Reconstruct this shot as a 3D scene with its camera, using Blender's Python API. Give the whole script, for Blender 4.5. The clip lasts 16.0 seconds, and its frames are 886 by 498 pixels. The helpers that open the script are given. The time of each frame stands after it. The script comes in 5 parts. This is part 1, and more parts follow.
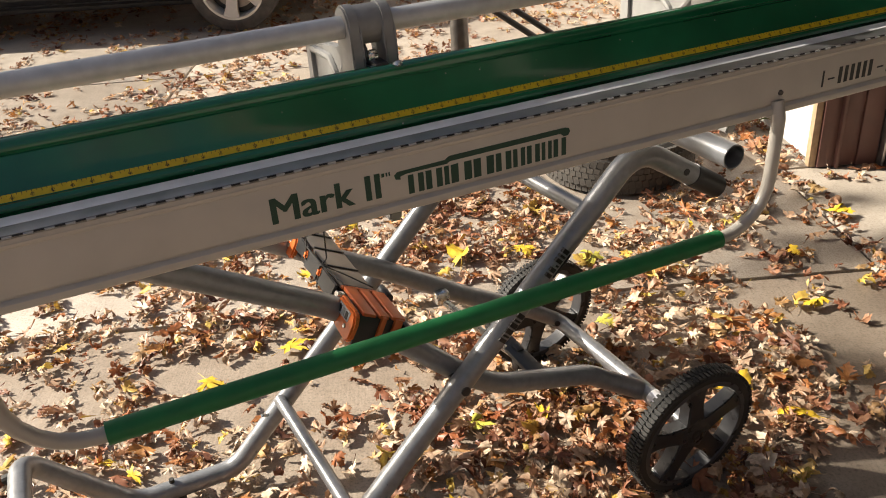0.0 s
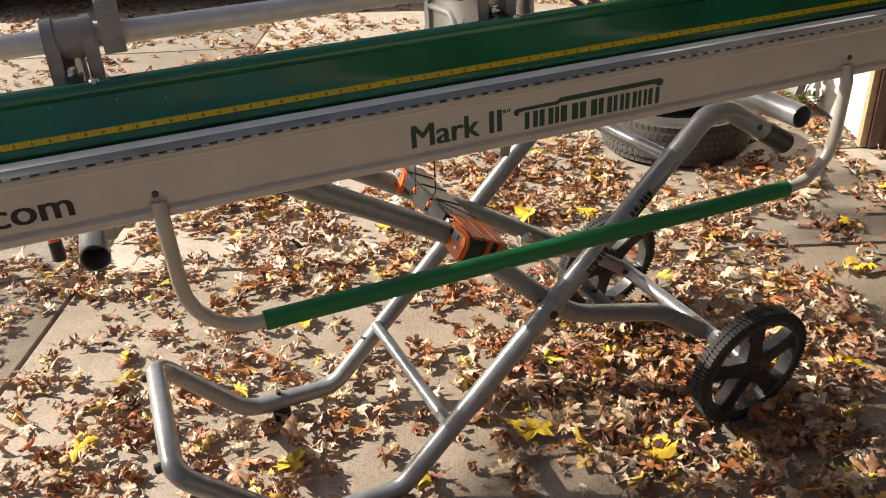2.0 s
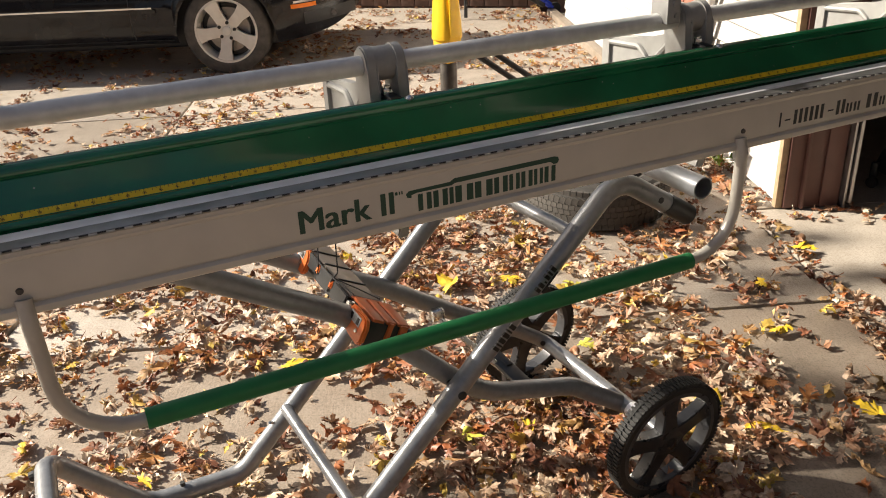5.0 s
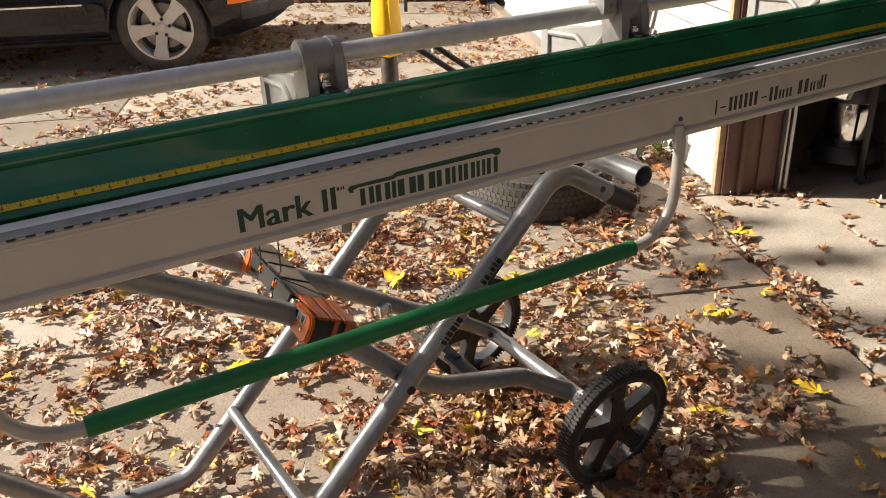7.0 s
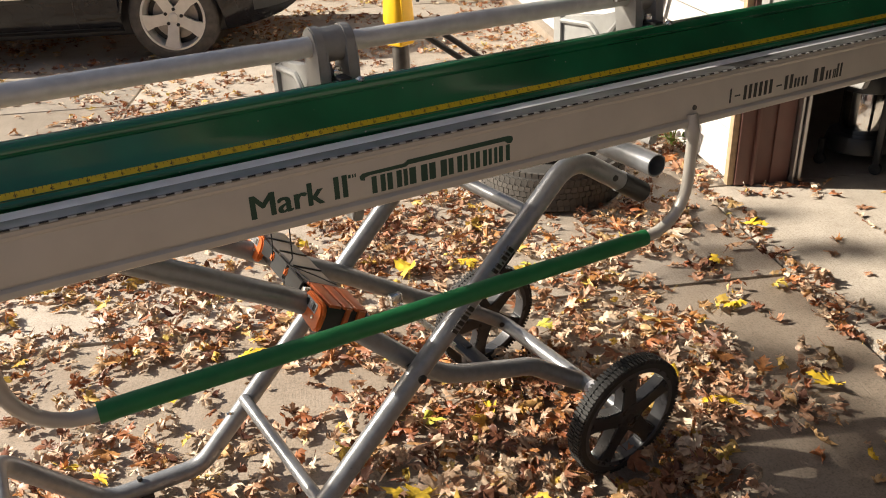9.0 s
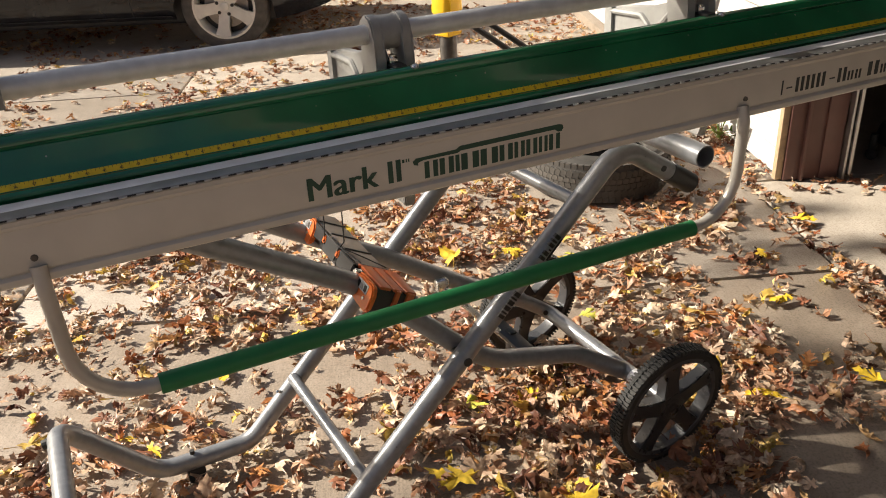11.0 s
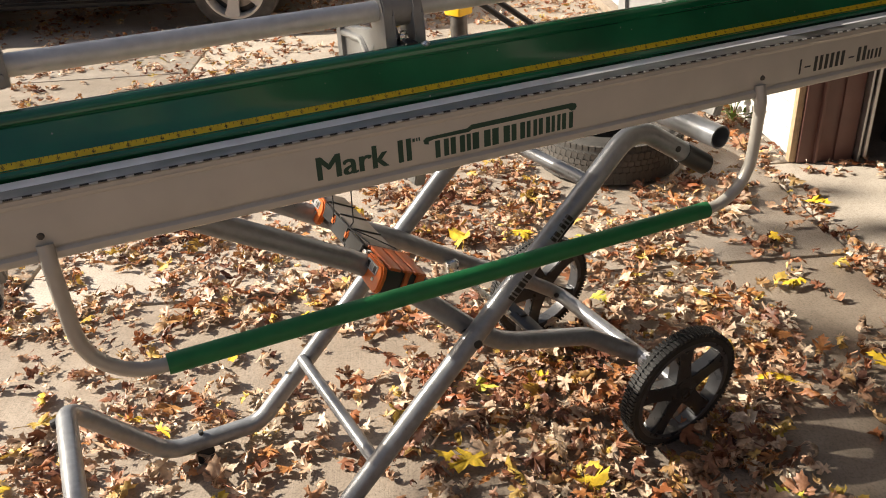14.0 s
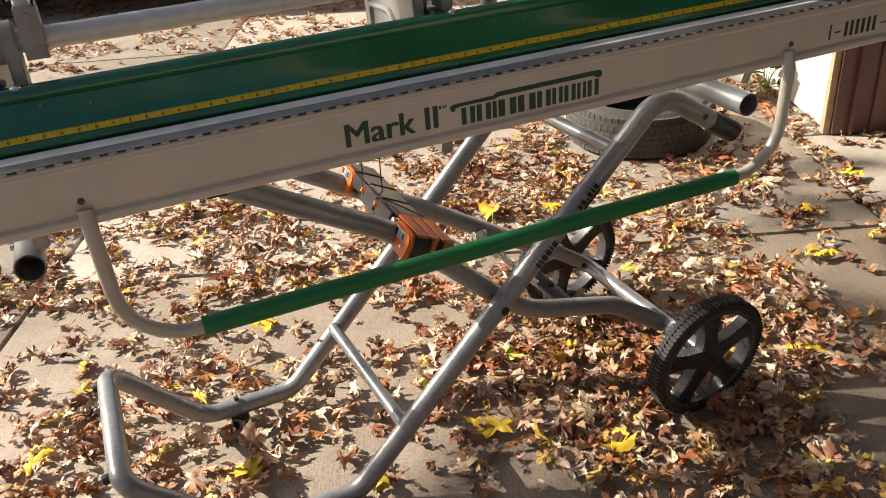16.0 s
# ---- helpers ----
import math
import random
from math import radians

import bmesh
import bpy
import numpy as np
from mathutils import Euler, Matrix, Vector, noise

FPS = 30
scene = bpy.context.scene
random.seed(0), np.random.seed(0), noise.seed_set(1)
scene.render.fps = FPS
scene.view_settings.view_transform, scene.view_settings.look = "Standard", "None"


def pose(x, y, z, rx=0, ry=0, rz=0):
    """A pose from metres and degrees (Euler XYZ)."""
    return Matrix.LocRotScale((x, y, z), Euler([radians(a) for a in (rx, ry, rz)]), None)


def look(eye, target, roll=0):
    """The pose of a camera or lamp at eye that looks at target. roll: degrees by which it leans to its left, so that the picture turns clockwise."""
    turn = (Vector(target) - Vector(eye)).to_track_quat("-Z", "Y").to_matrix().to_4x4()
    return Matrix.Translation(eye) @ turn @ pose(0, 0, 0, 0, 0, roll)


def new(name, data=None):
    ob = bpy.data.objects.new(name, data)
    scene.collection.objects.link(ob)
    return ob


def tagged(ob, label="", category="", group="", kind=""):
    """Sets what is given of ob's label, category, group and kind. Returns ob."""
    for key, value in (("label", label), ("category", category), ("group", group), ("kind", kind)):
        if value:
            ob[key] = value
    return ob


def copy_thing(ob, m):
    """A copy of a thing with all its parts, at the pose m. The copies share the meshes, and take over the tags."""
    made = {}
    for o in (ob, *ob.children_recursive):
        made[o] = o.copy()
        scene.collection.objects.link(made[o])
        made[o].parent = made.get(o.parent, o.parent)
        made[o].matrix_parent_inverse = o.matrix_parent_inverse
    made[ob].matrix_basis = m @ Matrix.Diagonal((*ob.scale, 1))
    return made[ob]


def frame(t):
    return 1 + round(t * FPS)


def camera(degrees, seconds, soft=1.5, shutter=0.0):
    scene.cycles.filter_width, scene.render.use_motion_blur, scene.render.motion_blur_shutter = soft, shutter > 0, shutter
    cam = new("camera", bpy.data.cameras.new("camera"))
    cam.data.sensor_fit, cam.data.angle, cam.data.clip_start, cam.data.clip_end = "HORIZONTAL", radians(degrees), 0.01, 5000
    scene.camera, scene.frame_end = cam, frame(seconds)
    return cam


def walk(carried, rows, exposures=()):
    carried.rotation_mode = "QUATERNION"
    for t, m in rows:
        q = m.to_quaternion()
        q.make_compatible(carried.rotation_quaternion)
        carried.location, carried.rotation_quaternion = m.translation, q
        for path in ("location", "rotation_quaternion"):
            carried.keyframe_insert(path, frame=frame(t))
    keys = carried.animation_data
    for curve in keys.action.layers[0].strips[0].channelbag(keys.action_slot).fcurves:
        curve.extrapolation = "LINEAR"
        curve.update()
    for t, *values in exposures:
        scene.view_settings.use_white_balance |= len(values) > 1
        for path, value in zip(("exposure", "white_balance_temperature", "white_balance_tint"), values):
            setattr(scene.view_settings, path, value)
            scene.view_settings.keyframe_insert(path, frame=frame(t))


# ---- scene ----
cam = camera(56.4, 16.0, 1.0)
PATH = [
    (0, (0.219, -1.083, 1.389), (0.913, 0.536, 0.442), -4.3),
    (0.5, (0.2, -1.154, 1.374), (0.894, 0.457, 0.413), -3.5),
    (1, (0.032, -1.204, 1.368), (0.711, 0.402, 0.389), -3.9),
    (1.5, (-0.047, -1.239, 1.375), (0.592, 0.366, 0.368), -4.2),
    (2, (-0.005, -1.239, 1.399), (0.617, 0.397, 0.43), -3.2),
    (2.5, (0.048, -1.222, 1.426), (0.714, 0.461, 0.576), -2.2),
    (3, (0.072, -1.244, 1.424), (0.805, 0.425, 0.6), -1.8),
    (3.2, (0.073, -1.243, 1.422), (0.822, 0.416, 0.594), -1.7),
    (5.3, (0.105, -1.223, 1.418), (0.873, 0.415, 0.567), -2.7),
    (5.5, (0.105, -1.222, 1.42), (0.885, 0.413, 0.573), -2.5),
    (6, (0.11, -1.218, 1.412), (0.973, 0.371, 0.556), -2.1),
    (6.5, (0.111, -1.212, 1.409), (0.987, 0.366, 0.547), -2.6),
    (7, (0.112, -1.22, 1.412), (0.989, 0.354, 0.544), -2.6),
    (7.5, (0.11, -1.225, 1.405), (0.982, 0.349, 0.532), -2.6),
    (8, (0.113, -1.226, 1.408), (0.977, 0.35, 0.529), -2.7),
    (8.5, (0.116, -1.222, 1.406), (0.976, 0.354, 0.524), -2.7),
    (9, (0.111, -1.218, 1.405), (0.96, 0.361, 0.52), -2.8),
    (9.5, (0.073, -1.217, 1.407), (0.903, 0.374, 0.524), -2.0),
    (9.7, (0.078, -1.224, 1.405), (0.890, 0.376, 0.522), -2.3),
    (11.8, (0.078, -1.242, 1.410), (0.827, 0.373, 0.499), -2.7),
    (12, (0.075, -1.234, 1.408), (0.828, 0.378, 0.494), -2.4),
    (12.5, (0.079, -1.233, 1.405), (0.829, 0.377, 0.486), -2.5),
    (13, (0.078, -1.23, 1.405), (0.821, 0.381, 0.481), -2.7),
    (13.5, (0.078, -1.227, 1.403), (0.816, 0.383, 0.474), -2.9),
    (14, (0.082, -1.225, 1.396), (0.813, 0.385, 0.462), -3.1),
    (14.5, (0.092, -1.229, 1.391), (0.809, 0.383, 0.448), -3.6),
    (15, (0.09, -1.23, 1.386), (0.777, 0.384, 0.425), -4.1),
    (15.5, (0.089, -1.245, 1.379), (0.743, 0.379, 0.412), -4.4),
    (16, (0.075, -1.261, 1.386), (0.724, 0.362, 0.414), -4.5),
]
walk(cam, [(t, look(eye, target, roll)) for t, eye, target, roll in PATH],
     [(0.0, 1.12), (1.5, 1.11), (3.0, 1.09), (9.5, 1.09), (13.0, 1.10), (15.0, 1.18), (16.0, 1.18)])

# ---- world, sun and exposure ----
SUN_WAY = Vector((1.205, -0.98, -1.0)).normalized()     # the way the sunlight travels
sun_data = bpy.data.lights.new("sun", "SUN")
sun_data.energy, sun_data.angle, sun_data.color = 5.0, radians(0.55), (1.0, 0.922, 0.79)
sun = new("sun", sun_data)
sun.rotation_euler = SUN_WAY.to_track_quat("-Z", "Y").to_euler()
world = bpy.data.worlds.new("sky")
scene.world = world
world.use_nodes = True
wn = world.node_tree.nodes
sky = wn.new("ShaderNodeTexSky")
sky.sky_type, sky.sun_disc = "NISHITA", False
sky.dust_density, sky.ozone_density = 4.0, 0.6
sky.sun_elevation = math.asin(-SUN_WAY.z)
sky.sun_rotation = math.atan2(-SUN_WAY.x, -SUN_WAY.y)
wn["Background"].inputs["Strength"].default_value = 0.044
world.node_tree.links.new(sky.outputs["Color"], wn["Background"].inputs["Color"])

# the house and the driveway run at this turn to the brake: x across the drive, y along the wall
HOUSE = pose(0, 0, 0, 0, 0, -22.4)


# ---- small tools ----
def node_mat(name):
    m = bpy.data.materials.new(name)
    m.use_nodes = True
    return m, m.node_tree.nodes, m.node_tree.links, m.node_tree.nodes["Principled BSDF"]


def ramp(nodes, stops):
    r = nodes.new("ShaderNodeValToRGB")
    els = r.color_ramp.elements
    while len(els) < len(stops):
        els.new(0.5)
    for e, (p, c) in zip(els, stops):
        e.position, e.color = p, (*c, 1)
    return r


def surface(name, color, rough=0.5, metal=0.0, var=0.12, scale=40.0, fine=400.0, bump=0.1, spec=0.5, dirt=None, rvar=0.12):
    """A plain worn surface: base colour with two sizes of variation, uneven gloss, fine relief, optional dirt."""
    m, n, l, b = node_mat(name)
    tc = n.new("ShaderNodeTexCoord")
    big, small = n.new("ShaderNodeTexNoise"), n.new("ShaderNodeTexNoise")
    big.inputs["Scale"].default_value, big.inputs["Detail"].default_value = scale, 5
    small.inputs["Scale"].default_value, small.inputs["Detail"].default_value = fine, 3
    for t in (big, small):
        l.new(tc.outputs["Object"], t.inputs["Vector"])
    lo = tuple(c * (1 - var) for c in color)
    hi = tuple(min(1, c * (1 + var)) for c in color)
    r = ramp(n, [(0.3, lo), (0.7, hi)])
    l.new(big.outputs["Fac"], r.inputs["Fac"])
    col = r.outputs["Color"]
    if dirt:
        mx = n.new("ShaderNodeMix")
        mx.data_type = "RGBA"
        dr = ramp(n, [(0.55, (0, 0, 0)), (0.8, (0.5, 0.5, 0.5))])
        dn = n.new("ShaderNodeTexNoise")
        dn.inputs["Scale"].default_value, dn.inputs["Detail"].default_value = scale * 0.35, 8
        l.new(tc.outputs["Object"], dn.inputs["Vector"])
        l.new(dn.outputs["Fac"], dr.inputs["Fac"])
        l.new(dr.outputs["Color"], mx.inputs["Factor"])
        l.new(col, mx.inputs["A"])
        mx.inputs["B"].default_value = (*dirt, 1)
        col = mx.outputs["Result"]
    l.new(col, b.inputs["Base Color"])
    rr = n.new("ShaderNodeMapRange")
    rr.inputs["To Min"].default_value, rr.inputs["To Max"].default_value = max(0.02, rough - rvar), min(1, rough + rvar)
    l.new(big.outputs["Fac"], rr.inputs["Value"])
    l.new(rr.outputs["Result"], b.inputs["Roughness"])
    b.inputs["Metallic"].default_value = metal
    b.inputs["Specular IOR Level"].default_value = spec
    bp = n.new("ShaderNodeBump")
    bp.inputs["Strength"].default_value, bp.inputs["Distance"].default_value = bump, 0.001
    l.new(small.outputs["Fac"], bp.inputs["Height"])
    l.new(bp.outputs["Normal"], b.inputs["Normal"])
    return m


def concrete(name, base, worn):
    m, n, l, b = node_mat(name)
    tc = n.new("ShaderNodeTexCoord")

    def tex(scale, detail, rough=0.6, stretch=None):
        t = n.new("ShaderNodeTexNoise")
        t.inputs["Scale"].default_value, t.inputs["Detail"].default_value, t.inputs["Roughness"].default_value = scale, detail, rough
        src = tc.outputs["Object"]
        if stretch:
            mp = n.new("ShaderNodeMapping")
            mp.inputs["Scale"].default_value = stretch
            l.new(src, mp.inputs["Vector"])
            src = mp.outputs["Vector"]
        l.new(src, t.inputs["Vector"])
        return t
    big, mid, grain, broom = tex(1.3, 6), tex(9, 7, 0.7), tex(150, 5, 0.75), tex(1.0, 3, 0.6, (170, 7, 1))
    r = ramp(n, [(0.28, worn), (0.5, base), (0.75, tuple(min(1, c * 1.12) for c in base))])
    l.new(big.outputs["Fac"], r.inputs["Fac"])
    r2 = ramp(n, [(0.35, (0.74, 0.72, 0.69)), (0.6, (1, 1, 1))])
    l.new(mid.outputs["Fac"], r2.inputs["Fac"])
    r3 = ramp(n, [(0.36, (0.42, 0.40, 0.37)), (0.50, (0.92, 0.91, 0.90)), (0.62, (1.0, 1.0, 1.0))])
    l.new(grain.outputs["Fac"], r3.inputs["Fac"])
    col = r.outputs["Color"]
    r4 = ramp(n, [(0.35, (0.90, 0.895, 0.89)), (0.62, (1, 1, 1))])
    l.new(broom.outputs["Fac"], r4.inputs["Fac"])
    for other in (r2, r3, r4):
        mx = n.new("ShaderNodeMix")
        mx.data_type, mx.blend_type = "RGBA", "MULTIPLY"
        mx.inputs["Factor"].default_value = 0.75
        l.new(col, mx.inputs["A"])
        l.new(other.outputs["Color"], mx.inputs["B"])
        col = mx.outputs["Result"]
    l.new(col, b.inputs["Base Color"])
    b.inputs["Roughness"].default_value = 0.47
    add = n.new("ShaderNodeMath")
    add.operation = "ADD"
    l.new(broom.outputs["Fac"], add.inputs[0])
    l.new(grain.outputs["Fac"], add.inputs[1])
    bp = n.new("ShaderNodeBump")
    bp.inputs["Strength"].default_value, bp.inputs["Distance"].default_value = 0.42, 0.0022
    l.new(add.outputs["Value"], bp.inputs["Height"])
    l.new(bp.outputs["Normal"], b.inputs["Normal"])
    return m


def leaf_mat():
    m, n, l, b = node_mat("dry_leaf")
    g = n.new("ShaderNodeNewGeometry")
    tc = n.new("ShaderNodeTexCoord")
    r = ramp(n, [(0.0, (0.13, 0.052, 0.030)), (0.10, (0.32, 0.135, 0.075)), (0.20, (0.50, 0.295, 0.185)), (0.29, (0.68, 0.50, 0.36)), (0.43, (0.83, 0.72, 0.57)), (0.55, (0.74, 0.58, 0.43)),
                 (0.66, (0.53, 0.33, 0.21)), (0.75, (0.43, 0.155, 0.062)), (0.85, (0.56, 0.27, 0.09)), (0.92, (0.66, 0.47, 0.24)), (0.97, (0.80, 0.57, 0.12)), (1.0, (0.66, 0.53, 0.13))])
    l.new(g.outputs["Random Per Island"], r.inputs["Fac"])
    t = n.new("ShaderNodeTexNoise")
    t.inputs["Scale"].default_value, t.inputs["Detail"].default_value = 70, 5
    l.new(tc.outputs["Object"], t.inputs["Vector"])
    r2 = ramp(n, [(0.3, (0.60, 0.53, 0.48)), (0.65, (1.06, 1.03, 0.98))])
    l.new(t.outputs["Fac"], r2.inputs["Fac"])
    mx = n.new("ShaderNodeMix")
    mx.data_type, mx.blend_type = "RGBA", "MULTIPLY"
    mx.inputs["Factor"].default_value = 1.0
    l.new(r.outputs["Color"], mx.inputs["A"])
    l.new(r2.outputs["Color"], mx.inputs["B"])
    # broad random patches turn some leaves darker and redder
    clump = n.new("ShaderNodeTexNoise")
    clump.inputs["Scale"].default_value, clump.inputs["Detail"].default_value = 1.9, 3
    l.new(tc.outputs["Object"], clump.inputs["Vector"])
    r3 = ramp(n, [(0.38, (0.70, 0.56, 0.47)), (0.54, (1.0, 1.0, 1.0))])
    l.new(clump.outputs["Fac"], r3.inputs["Fac"])
    dry, mx = mx, n.new("ShaderNodeMix")
    mx.data_type, mx.blend_type = "RGBA", "MULTIPLY"
    mx.inputs["Factor"].default_value = 1.0
    l.new(dry.outputs["Result"], mx.inputs["A"])
    l.new(r3.outputs["Color"], mx.inputs["B"])
    l.new(mx.outputs["Result"], b.inputs["Base Color"])
    b.inputs["Roughness"].default_value = 0.48
    tr = n.new("ShaderNodeBsdfTranslucent")
    l.new(mx.outputs["Result"], tr.inputs["Color"])
    ms = n.new("ShaderNodeMixShader")
    ms.inputs["Fac"].default_value = 0.14
    l.new(b.outputs["BSDF"], ms.inputs[1])
    l.new(tr.outputs["BSDF"], ms.inputs[2])
    l.new(ms.outputs["Shader"], n["Material Output"].inputs["Surface"])
    bp = n.new("ShaderNodeBump")
    bp.inputs["Strength"].default_value, bp.inputs["Distance"].default_value = 0.3, 0.002
    l.new(t.outputs["Fac"], bp.inputs["Height"])
    l.new(bp.outputs["Normal"], b.inputs["Normal"])
    return m


def green_enamel():
    """Glossy dark green enamel with a clear coat, lighter green blotches and pale specks."""
    m = surface("green_enamel", (0.0095, 0.138, 0.053), 0.22, 0, 0.30, 5, 260, 0.04, spec=0.5, dirt=(0.026, 0.245, 0.098), rvar=0.1)
    n, l = m.node_tree.nodes, m.node_tree.links
    b = n["Principled BSDF"]
    b.inputs["Coat Weight"].default_value, b.inputs["Coat Roughness"].default_value, b.inputs["Coat IOR"].default_value = 1.0, 0.09, 1.55
    col = b.inputs["Base Color"].links[0].from_socket
    tc, vo = n.new("ShaderNodeTexCoord"), n.new("ShaderNodeTexVoronoi")
    vo.inputs["Scale"].default_value = 55
    l.new(tc.outputs["Object"], vo.inputs["Vector"])
    near = ramp(n, [(0.06, (1, 1, 1)), (0.10, (0, 0, 0))])
    l.new(vo.outputs["Distance"], near.inputs["Fac"])
    few = ramp(n, [(0.60, (0, 0, 0)), (0.66, (1, 1, 1))])
    l.new(vo.outputs["Color"], few.inputs["Fac"])
    patch = n.new("ShaderNodeTexNoise")
    patch.inputs["Scale"].default_value = 4
    l.new(tc.outputs["Object"], patch.inputs["Vector"])
    where = ramp(n, [(0.42, (0, 0, 0)), (0.6, (0.8, 0.8, 0.8))])
    l.new(patch.outputs["Fac"], where.inputs["Fac"])
    fac = near.outputs["Color"]
    for other in (few, where):
        mu = n.new("ShaderNodeMath")
        mu.operation = "MULTIPLY"
        l.new(fac, mu.inputs[0]), l.new(other.outputs["Color"], mu.inputs[1])
        fac = mu.outputs["Value"]
    mx = n.new("ShaderNodeMix")
    mx.data_type = "RGBA"
    l.new(fac, mx.inputs["Factor"]), l.new(col, mx.inputs["A"])
    mx.inputs["B"].default_value = (0.50, 0.55, 0.48, 1)
    l.new(mx.outputs["Result"], b.inputs["Base Color"])
    return m


